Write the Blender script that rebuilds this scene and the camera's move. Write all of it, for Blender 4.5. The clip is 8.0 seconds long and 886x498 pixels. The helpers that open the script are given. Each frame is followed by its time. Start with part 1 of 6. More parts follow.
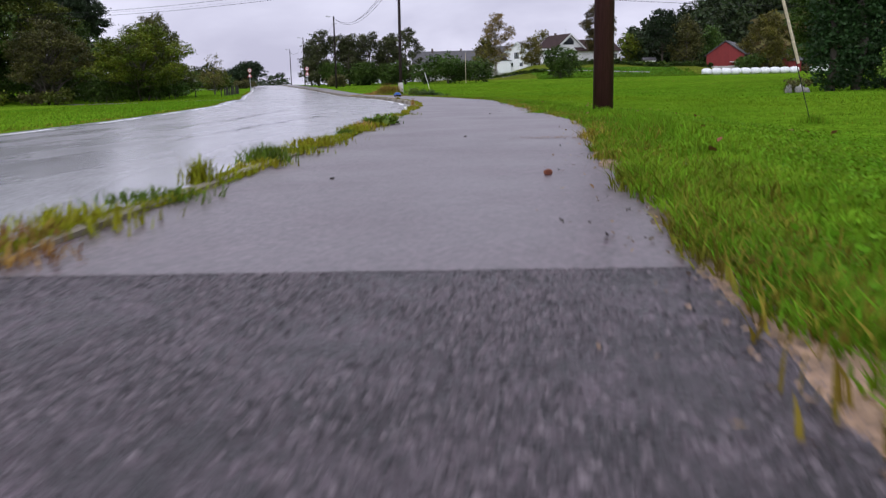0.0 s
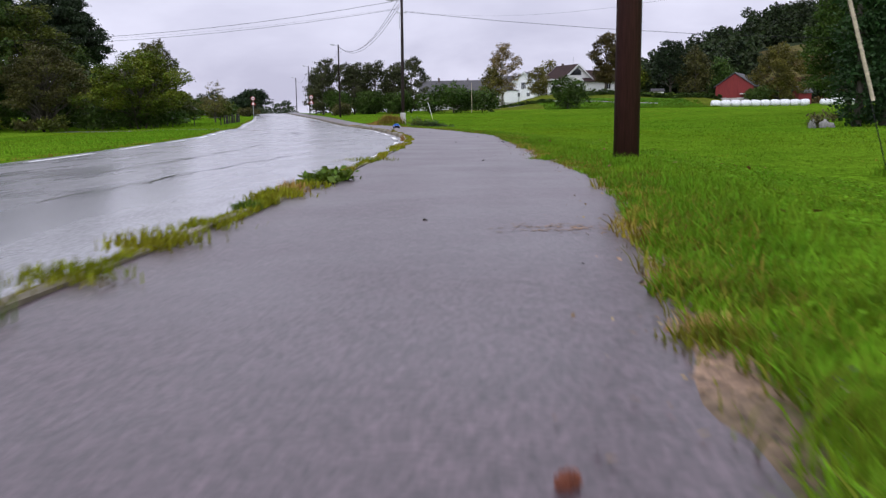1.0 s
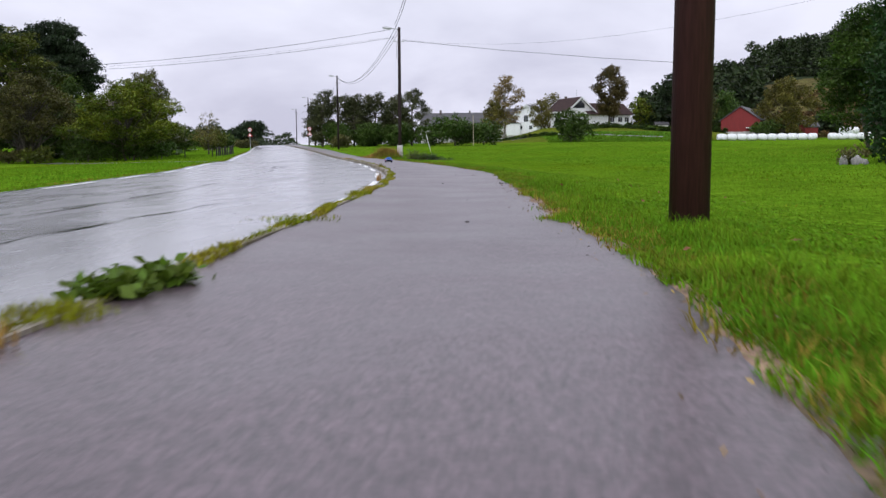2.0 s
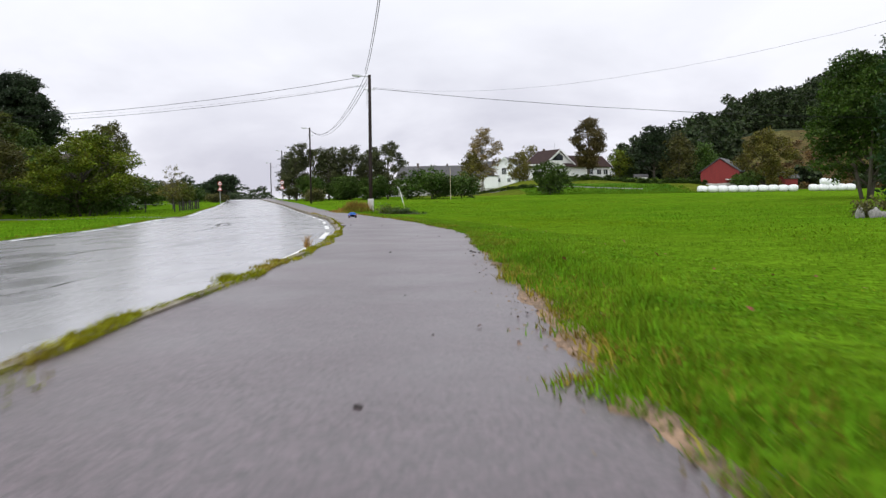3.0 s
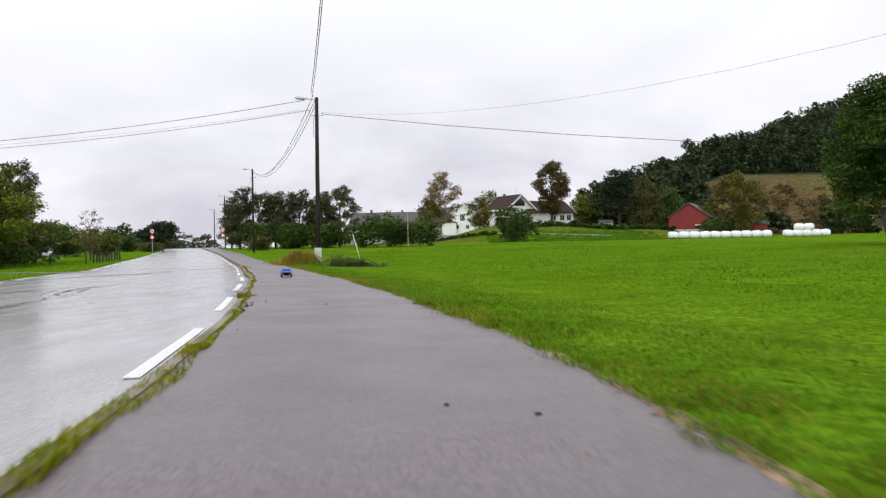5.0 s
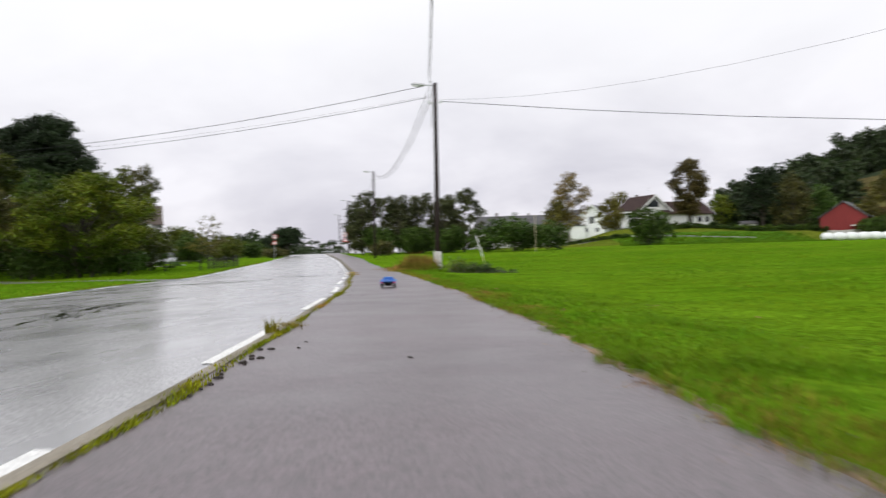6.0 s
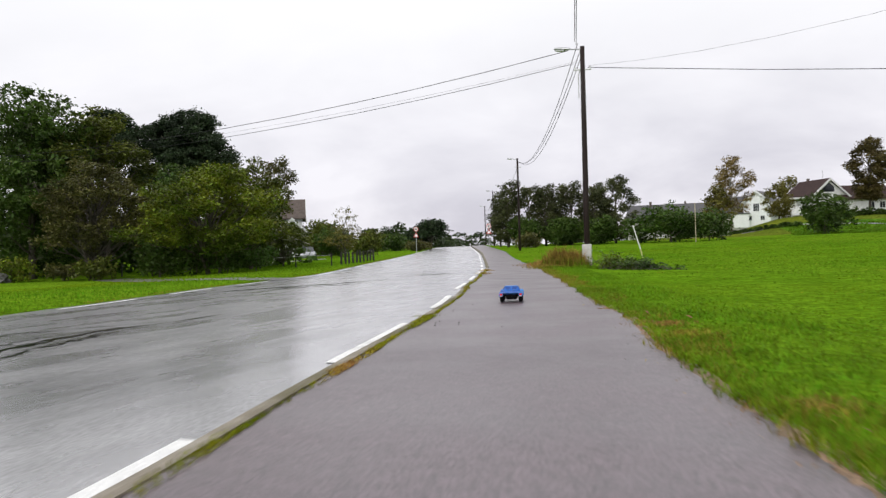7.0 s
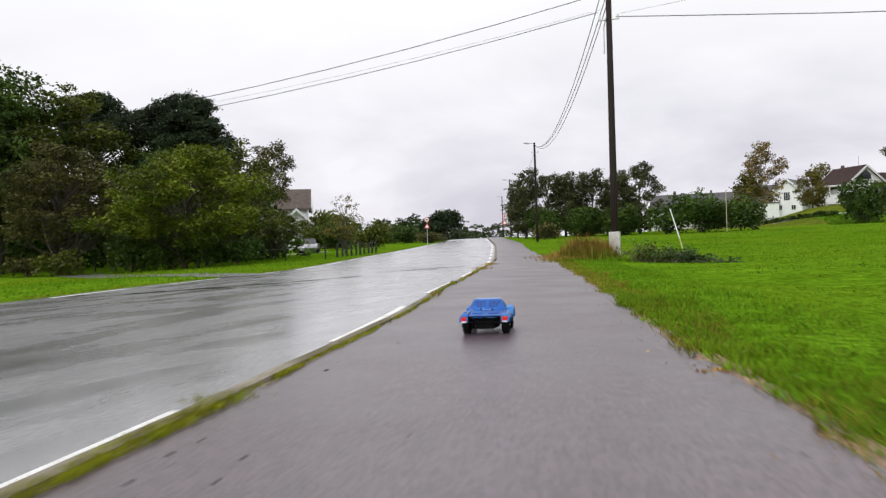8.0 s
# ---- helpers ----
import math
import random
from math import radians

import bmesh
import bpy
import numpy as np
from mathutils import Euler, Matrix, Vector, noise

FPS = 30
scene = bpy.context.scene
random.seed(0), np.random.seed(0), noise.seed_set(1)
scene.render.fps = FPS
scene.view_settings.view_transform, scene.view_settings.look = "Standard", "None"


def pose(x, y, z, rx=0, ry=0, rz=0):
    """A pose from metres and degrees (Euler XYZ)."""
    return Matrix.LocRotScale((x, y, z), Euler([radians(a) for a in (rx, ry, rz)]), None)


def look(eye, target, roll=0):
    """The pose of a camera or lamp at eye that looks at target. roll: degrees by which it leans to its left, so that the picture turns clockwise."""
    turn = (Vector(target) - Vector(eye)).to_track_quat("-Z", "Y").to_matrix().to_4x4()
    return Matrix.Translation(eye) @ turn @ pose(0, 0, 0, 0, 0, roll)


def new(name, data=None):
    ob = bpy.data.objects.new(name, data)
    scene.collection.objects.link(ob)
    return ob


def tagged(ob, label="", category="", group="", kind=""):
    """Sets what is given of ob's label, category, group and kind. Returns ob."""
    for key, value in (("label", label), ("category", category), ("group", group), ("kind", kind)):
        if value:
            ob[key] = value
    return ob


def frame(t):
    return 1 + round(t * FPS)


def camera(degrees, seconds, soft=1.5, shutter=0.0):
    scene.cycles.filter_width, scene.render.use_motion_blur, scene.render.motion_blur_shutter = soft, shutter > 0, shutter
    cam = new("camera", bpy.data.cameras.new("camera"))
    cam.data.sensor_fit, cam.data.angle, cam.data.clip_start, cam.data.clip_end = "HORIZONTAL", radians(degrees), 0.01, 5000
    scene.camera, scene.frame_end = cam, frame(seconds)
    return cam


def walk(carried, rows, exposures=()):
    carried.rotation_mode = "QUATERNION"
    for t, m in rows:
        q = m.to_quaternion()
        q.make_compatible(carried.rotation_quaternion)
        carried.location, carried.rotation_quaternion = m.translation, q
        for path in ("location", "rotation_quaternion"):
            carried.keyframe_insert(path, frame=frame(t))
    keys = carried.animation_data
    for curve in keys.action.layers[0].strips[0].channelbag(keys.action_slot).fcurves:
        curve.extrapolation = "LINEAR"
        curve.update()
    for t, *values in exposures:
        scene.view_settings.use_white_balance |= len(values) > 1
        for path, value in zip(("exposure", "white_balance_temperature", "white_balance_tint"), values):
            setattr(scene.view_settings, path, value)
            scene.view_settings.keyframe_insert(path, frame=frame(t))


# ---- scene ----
cam = camera(54.0, 8.0, soft=1.3, shutter=0.34)
PATH = [
    (0, (0.664, 0.193, 0.341), (0.598, 2.159, -0.022), -1.3),
    (0.5, (0.781, 1.309, 0.406), (0.71, 3.282, 0.085), -0.9),
    (1, (0.868, 2.694, 0.452), (0.789, 4.67, 0.153), -0.8),
    (1.5, (0.921, 4.328, 0.48), (0.83, 6.306, 0.201), -0.5),
    (3, (1.204, 9.931, 0.511), (1.169, 11.927, 0.405), -0.8),
    (3.5, (1.098, 12.406, 0.532), (1.107, 14.404, 0.449), -0.9),
    (4, (0.86, 14.97, 0.59), (0.927, 16.969, 0.541), -0.8),
    (5.5, (0.277, 22.906, 0.623), (0.353, 24.904, 0.634), -1.1),
    (6, (0.138, 25.758, 0.564), (-0.073, 27.747, 0.583), -1.4),
    (6.5, (-0.154, 28.704, 0.61), (-0.609, 30.651, 0.626), -1.7),
    (7, (-0.454, 31.366, 0.674), (-1.001, 33.29, 0.683), -1.8),
    (7.5, (-0.918, 34.441, 0.584), (-1.505, 36.353, 0.586), -1.9),
    (8, (-1.39, 37.442, 0.555), (-1.981, 39.353, 0.549), -2.0),
]
walk(cam, [(t, look(eye, target, roll)) for t, eye, target, roll in PATH],
     exposures=[(0, -0.13, 5950, 20), (1.5, -0.09, 5950, 19), (3.0, 0.09, 6350, 11), (4.2, 0.11, 6400, 11), (5.5, 0.06, 6500, 11), (8.0, 0.06, 6550, 11)])

# ---- overcast daylight ----
world = bpy.data.worlds.new("overcast_sky")
scene.world = world
world.use_nodes = True
wn, wl = world.node_tree.nodes, world.node_tree.links
wn.clear()
w_out = wn.new("ShaderNodeOutputWorld")
w_bg = wn.new("ShaderNodeBackground")
w_sky = wn.new("ShaderNodeTexSky")
w_sky.sky_type, w_sky.sun_disc = "NISHITA", False
w_sky.sun_elevation, w_sky.sun_rotation = radians(38), radians(150)
w_sky_dim = wn.new("ShaderNodeMix")
w_sky_dim.data_type, w_sky_dim.blend_type = "RGBA", "MULTIPLY"
w_sky_dim.inputs[0].default_value = 1.0
w_sky_dim.inputs[7].default_value = (0.07, 0.07, 0.07, 1)
w_co = wn.new("ShaderNodeTexCoord")
w_sep = wn.new("ShaderNodeSeparateXYZ")
w_lift = wn.new("ShaderNodeMath")
w_lift.operation, w_lift.inputs[1].default_value = "ADD", 0.38
w_flat = wn.new("ShaderNodeVectorMath")
w_flat.operation = "DIVIDE"
w_comb = wn.new("ShaderNodeCombineXYZ")
w_noise = wn.new("ShaderNodeTexNoise")
w_noise.inputs["Scale"].default_value = 1.9
w_noise.inputs["Detail"].default_value = 5
w_noise.inputs["Roughness"].default_value = 0.52
w_noise.inputs["Distortion"].default_value = 0.25
w_ramp = wn.new("ShaderNodeValToRGB")
w_ramp.color_ramp.elements[0].position, w_ramp.color_ramp.elements[0].color = 0.34, (0.63, 0.62, 0.70, 1)
w_ramp.color_ramp.elements[1].position, w_ramp.color_ramp.elements[1].color = 0.62, (0.92, 0.91, 0.97, 1)
w_high = wn.new("ShaderNodeMapRange")
w_high.interpolation_type = "SMOOTHSTEP"
w_high.inputs[1].default_value, w_high.inputs[2].default_value = 0.02, 0.34
w_top = wn.new("ShaderNodeMix")
w_top.data_type = "RGBA"
w_top.inputs[7].default_value = (1.02, 1.03, 1.05, 1)
w_veil = wn.new("ShaderNodeMix")
w_veil.data_type, w_veil.inputs[0].default_value = "RGBA", 0.94
wl.new(w_co.outputs["Generated"], w_sep.inputs[0])
wl.new(w_sep.outputs[2], w_lift.inputs[0])
for i in range(3):
    wl.new(w_lift.outputs[0], w_comb.inputs[i])
wl.new(w_co.outputs["Generated"], w_flat.inputs[0])
wl.new(w_comb.outputs[0], w_flat.inputs[1])
wl.new(w_flat.outputs[0], w_noise.inputs["Vector"])
wl.new(w_noise.outputs[0], w_ramp.inputs[0])
wl.new(w_sep.outputs[2], w_high.inputs[0])
wl.new(w_high.outputs[0], w_top.inputs[0])
wl.new(w_ramp.outputs[0], w_top.inputs[6])
wl.new(w_sky.outputs[0], w_sky_dim.inputs[6])
wl.new(w_sky_dim.outputs[2], w_veil.inputs[6])
wl.new(w_top.outputs[2], w_veil.inputs[7])
wl.new(w_veil.outputs[2], w_bg.inputs[0])
wl.new(w_bg.outputs[0], w_out.inputs[0])
w_bg.inputs[1].default_value = 1.0

sun_data = bpy.data.lights.new("sun", "SUN")
sun_data.energy, sun_data.angle, sun_data.color = 1.5, radians(45), (1, 0.98, 0.95)
sun = new("sun", sun_data)
sun.matrix_world = look((0, 0, 40), (16, 54, 0))


# ---- materials ----
def mat(name, a, b, rough=0.8, scale=3.0, fine=60.0, bump=0.2, c=None, rough2=None, metal=0.0, spec=0.5, island=0.0, stretch=None, dist=0.01, patch=(0.4, 0.62), trans=0.0, grain_lo=0.78, grain_hi=1.22, mid=0.0, wear=0.0, film=0.0):
    """A surface of two tones a and b mixed by coarse noise, fine grain on top, optional third tone c in patches."""
    m = bpy.data.materials.new(name)
    m.use_nodes = True
    n, l = m.node_tree.nodes, m.node_tree.links
    bsdf = n["Principled BSDF"]
    co = n.new("ShaderNodeTexCoord")
    src = co.outputs["Object"]
    if stretch:
        mp = n.new("ShaderNodeMapping")
        mp.inputs["Scale"].default_value = stretch
        l.new(src, mp.inputs[0])
        src = mp.outputs[0]
    big = n.new("ShaderNodeTexNoise")
    big.inputs["Scale"].default_value, big.inputs["Detail"].default_value = scale, 6
    small = n.new("ShaderNodeTexNoise")
    small.inputs["Scale"].default_value, small.inputs["Detail"].default_value = fine, 3
    l.new(src, big.inputs["Vector"])
    l.new(src, small.inputs["Vector"])
    ramp = n.new("ShaderNodeMapRange")
    ramp.inputs[1].default_value, ramp.inputs[2].default_value = 0.32, 0.68
    l.new(big.outputs[0], ramp.inputs[0])
    mix = n.new("ShaderNodeMix")
    mix.data_type = "RGBA"
    mix.inputs[6].default_value, mix.inputs[7].default_value = (*a, 1), (*b, 1)
    l.new(ramp.outputs[0], mix.inputs[0])
    col = mix.outputs[2]
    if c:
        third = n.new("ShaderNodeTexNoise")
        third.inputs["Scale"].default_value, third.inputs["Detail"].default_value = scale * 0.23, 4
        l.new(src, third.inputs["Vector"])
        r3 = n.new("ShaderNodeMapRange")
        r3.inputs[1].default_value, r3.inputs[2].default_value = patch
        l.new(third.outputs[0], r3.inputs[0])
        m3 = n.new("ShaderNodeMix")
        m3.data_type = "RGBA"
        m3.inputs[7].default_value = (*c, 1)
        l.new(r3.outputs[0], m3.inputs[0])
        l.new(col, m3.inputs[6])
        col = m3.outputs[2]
    grain = n.new("ShaderNodeMix")
    grain.data_type, grain.blend_type = "RGBA", "MULTIPLY"
    grain.inputs[0].default_value = 1.0
    gr = n.new("ShaderNodeMapRange")
    gr.inputs[1].default_value, gr.inputs[2].default_value = 0.34, 0.66
    gr.inputs[3].default_value, gr.inputs[4].default_value = grain_lo, grain_hi
    l.new(small.outputs[0], gr.inputs[0])
    l.new(col, grain.inputs[6])
    l.new(gr.outputs[0], grain.inputs[7])
    col = grain.outputs[2]
    if mid:
        mot = n.new("ShaderNodeTexNoise")
        mot.inputs["Scale"].default_value, mot.inputs["Detail"].default_value = mid, 4
        l.new(src, mot.inputs["Vector"])
        mr = n.new("ShaderNodeMapRange")
        mr.inputs[1].default_value, mr.inputs[2].default_value = 0.3, 0.7
        mr.inputs[3].default_value, mr.inputs[4].default_value = 0.78, 1.22
        l.new(mot.outputs[0], mr.inputs[0])
        mm = n.new("ShaderNodeMix")
        mm.data_type, mm.blend_type = "RGBA", "MULTIPLY"
        mm.inputs[0].default_value = 1.0
        l.new(col, mm.inputs[6])
        l.new(mr.outputs[0], mm.inputs[7])
        col = mm.outputs[2]
    if island:
        geo = n.new("ShaderNodeNewGeometry")
        hsv = n.new("ShaderNodeHueSaturation")
        v = n.new("ShaderNodeMapRange")
        v.inputs[3].default_value, v.inputs[4].default_value = 1 - island, 1 + island
        h = n.new("ShaderNodeMapRange")
        h.inputs[3].default_value, h.inputs[4].default_value = 0.5 - island * 0.05, 0.5 + island * 0.04
        l.new(geo.outputs["Random Per Island"], v.inputs[0])
        l.new(geo.outputs["Random Per Island"], h.inputs[0])
        l.new(v.outputs[0], hsv.inputs["Value"])
        l.new(h.outputs[0], hsv.inputs["Hue"])
        l.new(col, hsv.inputs["Color"])
        col = hsv.outputs[0]
    l.new(col, bsdf.inputs["Base Color"])
    bsdf.inputs["Metallic"].default_value = metal
    if film:
        # thin film of water on the surface
        bsdf.inputs["Coat Weight"].default_value, bsdf.inputs["Coat Roughness"].default_value = film, 0.2
    bsdf.inputs["Specular IOR Level"].default_value = spec
    if rough2 is None:
        bsdf.inputs["Roughness"].default_value = rough
    else:
        rr = n.new("ShaderNodeMapRange")
        rr.inputs[1].default_value, rr.inputs[2].default_value = 0.35, 0.65
        rr.inputs[3].default_value, rr.inputs[4].default_value = rough, rough2
        l.new(big.outputs[0], rr.inputs[0])
        l.new(rr.outputs[0], bsdf.inputs["Roughness"])
    relief = None
    if wear:
        # coarse worn relief that shows in the patches of the third tone
        worn = n.new("ShaderNodeMath")
        worn.operation = "MULTIPLY"
        l.new(mot.outputs[0], worn.inputs[0])
        l.new(r3.outputs[0], worn.inputs[1])
        relief = n.new("ShaderNodeBump")
        relief.inputs["Strength"].default_value, relief.inputs["Distance"].default_value = 1.0, wear
        l.new(worn.outputs[0], relief.inputs["Height"])
    if bump:
        bp = n.new("ShaderNodeBump")
        if relief:
            l.new(relief.outputs[0], bp.inputs["Normal"])
        bp.inputs["Strength"].default_value, bp.inputs["Distance"].default_value = bump, dist
        l.new(small.outputs[0], bp.inputs["Height"])
        l.new(bp.outputs[0], bsdf.inputs["Normal"])
    if trans:
        bsdf.inputs["Subsurface Weight"].default_value = 0.0
        tl = n.new("ShaderNodeBsdfTranslucent")
        ms = n.new("ShaderNodeMixShader")
        ms.inputs[0].default_value = trans
        l.new(col, tl.inputs[0])
        l.new(bsdf.outputs[0], ms.inputs[1])
        l.new(tl.outputs[0], ms.inputs[2])
        l.new(ms.outputs[0], n["Material Output"].inputs[0])
    return m


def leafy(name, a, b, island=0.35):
    # leaf tone varies; the darker clumps also imitate shade inside a crown
    inner_shade = tuple(0.55 * q for q in a)
    return mat(name, a, b, rough=0.55, scale=1.5, fine=7.0, bump=0, spec=0.2, island=island, trans=0.22, c=inner_shade, patch=(0.47, 0.62))


M_ROAD = mat("wet_road_asphalt", (0.155, 0.153, 0.158), (0.210, 0.207, 0.213), rough=0.18, rough2=0.38, scale=1.7, fine=70, bump=0.2, dist=0.004, c=(0.098, 0.097, 0.101), patch=(0.53, 0.66), stretch=(1.0, 0.26, 1.0), grain_lo=0.5, grain_hi=1.5, mid=5, spec=0.9, wear=0.022, film=0.75)
M_PATH = mat("damp_path_asphalt", (0.075, 0.052, 0.061), (0.102, 0.073, 0.084), rough=0.34, rough2=0.42, scale=1.1, fine=60, bump=0.5, dist=0.005, c=(0.072, 0.050, 0.059), grain_lo=0.4, grain_hi=1.7, mid=13, spec=0.75, film=0.06)
M_APRON = mat("coarse_dark_asphalt", (0.012, 0.008, 0.010), (0.066, 0.049, 0.058), rough=0.30, rough2=0.55, scale=30, fine=75, bump=1.0, dist=0.022, c=(0.014, 0.010, 0.012), patch=(0.44, 0.6), grain_lo=0.05, grain_hi=3.2, mid=14, spec=0.55)
M_LINE = mat("worn_white_road_paint", (0.72, 0.72, 0.71), (0.80, 0.80, 0.79), rough=0.5, scale=6, fine=50, bump=0.2, c=(0.42, 0.42, 0.41), patch=(0.58, 0.72))
M_KERB = mat("mossy_concrete_kerb", (0.20, 0.17, 0.125), (0.30, 0.27, 0.22), rough=0.75, scale=3, fine=45, bump=0.5, c=(0.10, 0.085, 0.035))
M_CRACK = mat("dark_wet_seam", (0.012, 0.012, 0.013), (0.026, 0.026, 0.028), rough=0.08, scale=5, fine=40, bump=0.05, spec=0.5)
M_SAND = mat("washed_out_sandy_soil", (0.21, 0.135, 0.085), (0.33, 0.215, 0.135), rough=0.85, scale=5, fine=50, bump=0.8, c=(0.11, 0.080, 0.042), grain_lo=0.5, grain_hi=1.5, mid=16, patch=(0.42, 0.58))
M_GROUND = mat("meadow_turf", (0.073, 0.170, 0.006), (0.114, 0.220, 0.010), rough=1.0, scale=0.22, fine=9, bump=1.0, dist=0.06, c=(0.112, 0.204, 0.010), spec=0.0, patch=(0.44, 0.62), grain_lo=0.55, grain_hi=1.45, mid=1.3)
M_GRASS = mat("meadow_grass_blades", (0.090, 0.218, 0.007), (0.152, 0.280, 0.012), rough=0.8, scale=0.16, fine=4, bump=0, spec=0.04, island=0.22, trans=0.35, c=(0.160, 0.240, 0.007), patch=(0.47, 0.64))
M_VERGE = mat("long_verge_grass_blades", (0.094, 0.210, 0.007), (0.168, 0.288, 0.012), rough=0.75, scale=0.9, fine=4, bump=0, spec=0.06, island=0.45, trans=0.35, c=(0.125, 0.215, 0.010), patch=(0.54, 0.7))
M_DRYGRASS = mat("yellowed_grass_blades", (0.34, 0.22, 0.07), (0.48, 0.33, 0.11), rough=0.6, scale=0.9, fine=4, bump=0, spec=0.1, island=0.4, trans=0.3, c=(0.19, 0.17, 0.03), patch=(0.56, 0.7))
M_KERBGRASS = mat("kerb_weed_blades", (0.15, 0.19, 0.008), (0.27, 0.26, 0.016), rough=0.65, scale=1.6, fine=4, bump=0, spec=0.06, island=0.45, trans=0.3, c=(0.34, 0.18, 0.06), patch=(0.55, 0.7))
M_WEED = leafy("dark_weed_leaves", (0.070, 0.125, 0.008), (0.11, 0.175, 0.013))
M_BARK = mat("grey_brown_bark", (0.055, 0.045, 0.036), (0.11, 0.095, 0.08), rough=0.9, scale=2, fine=30, bump=0.8, stretch=(1, 1, 0.25))
M_BIRCHBARK = mat("pale_birch_bark", (0.35, 0.33, 0.30), (0.5, 0.48, 0.45), rough=0.8, scale=2, fine=25, bump=0.4, c=(0.07, 0.06, 0.055), patch=(0.55, 0.6))
M_POLE = mat("creosoted_pole_wood", (0.028, 0.010, 0.009), (0.050, 0.019, 0.015), spec=0.2, rough=0.5, rough2=0.7, scale=2.5, fine=60, bump=0.5, stretch=(1, 1, 0.08))
M_POLEDARK = mat("weathered_dark_pole_wood", (0.016, 0.010, 0.010), (0.032, 0.021, 0.019), spec=0.2, rough=0.6, scale=2.5, fine=60, bump=0.4, stretch=(1, 1, 0.08))
M_STEEL = mat("galvanised_steel", (0.42, 0.43, 0.44), (0.52, 0.53, 0.54), rough=0.45, scale=8, fine=60, bump=0.05, metal=0.8)
M_WIRE = mat("black_cable_sheath", (0.012, 0.012, 0.014), (0.022, 0.022, 0.025), spec=0.1, rough=0.6, scale=2, fine=30, bump=0)
M_GLASSY = mat("lamp_diffuser", (0.55, 0.56, 0.56), (0.65, 0.66, 0.66), rough=0.25, scale=8, fine=30, bump=0)
M_CONCRETE = mat("light_concrete", (0.42, 0.41, 0.39), (0.55, 0.54, 0.52), rough=0.8, scale=4, fine=50, bump=0.4, c=(0.25, 0.24, 0.22), patch=(0.55, 0.7))
M_TUBE = mat("yellowed_plastic_tube", (0.44, 0.37, 0.26), (0.54, 0.46, 0.34), rough=0.5, scale=5, fine=30, bump=0.1)
M_WHITEWALL = mat("white_painted_boards", (0.74, 0.75, 0.76), (0.82, 0.83, 0.84), rough=0.6, scale=1.2, fine=20, bump=0.15, stretch=(6, 6, 0.5))
M_REDWALL = mat("red_painted_barn_boards", (0.15, 0.013, 0.013), (0.22, 0.021, 0.019), rough=0.75, scale=1.5, fine=20, bump=0.3, stretch=(8, 8, 0.4))
M_ROOFBROWN = mat("brown_roof_tiles", (0.036, 0.022, 0.021), (0.058, 0.036, 0.033), spec=0.15, rough=0.85, scale=2, fine=18, bump=0.4)
M_ROOFGREY = mat("dark_grey_slate_roof", (0.055, 0.053, 0.058), (0.085, 0.083, 0.088), rough=0.55, scale=2, fine=18, bump=0.4)
M_ROOFWORN = mat("weathered_brown_grey_roof", (0.085, 0.068, 0.060), (0.13, 0.105, 0.092), spec=0.2, rough=0.85, scale=2, fine=18, bump=0.4)
M_PANE = mat("dark_window_glass", (0.02, 0.023, 0.028), (0.03, 0.034, 0.04), rough=0.05, scale=2, fine=9, bump=0)
M_BALE = mat("white_bale_wrap", (0.70, 0.72, 0.73), (0.80, 0.82, 0.83), rough=0.25, rough2=0.4, scale=3, fine=14, bump=0.5, dist=0.03)
M_ROCK = mat("pale_lichened_rock", (0.30, 0.29, 0.28), (0.46, 0.45, 0.43), rough=0.85, scale=3, fine=22, bump=0.8, c=(0.13, 0.125, 0.12))
M_MOWN = mat("dry_hillside_grass", (0.080, 0.078, 0.022), (0.115, 0.108, 0.030), rough=0.9, scale=0.12, fine=1.6, bump=0.8, dist=0.3, c=(0.095, 0.062, 0.026), patch=(0.44, 0.6), spec=0.1, grain_lo=0.5, grain_hi=1.5, mid=0.5)
M_FOREST_FLOOR = mat("wooded_slope_soil", (0.018, 0.028, 0.012), (0.03, 0.042, 0.016), rough=0.95, scale=0.1, fine=2, bump=0.6, dist=0.4, spec=0.1)
M_BANK = mat("rank_bank_turf", (0.040, 0.105, 0.010), (0.068, 0.150, 0.014), rough=1.0, scale=0.35, fine=3, bump=1.0, dist=0.15, c=(0.078, 0.160, 0.012), spec=0.0, patch=(0.46, 0.6), grain_lo=0.5, grain_hi=1.5, mid=1.1)
M_KNOLL = mat("olive_garden_lawn", (0.095, 0.125, 0.014), (0.135, 0.155, 0.020), rough=1.0, scale=0.3, fine=3, bump=0.8, dist=0.1, c=(0.080, 0.120, 0.012), spec=0.0, patch=(0.46, 0.6), grain_lo=0.6, grain_hi=1.4, mid=1.0)
M_GRAVEL = mat("wet_driveway_gravel", (0.10, 0.097, 0.094), (0.15, 0.146, 0.142), rough=0.5, scale=3, fine=60, bump=0.6)
M_CLOD = mat("dark_soil_clods", (0.022, 0.017, 0.013), (0.045, 0.035, 0.026), rough=0.8, scale=20, fine=80, bump=0.8)
M_CONE = mat("reddish_pine_cone", (0.20, 0.060, 0.030), (0.30, 0.095, 0.045), rough=0.7, scale=40, fine=200, bump=0.8)
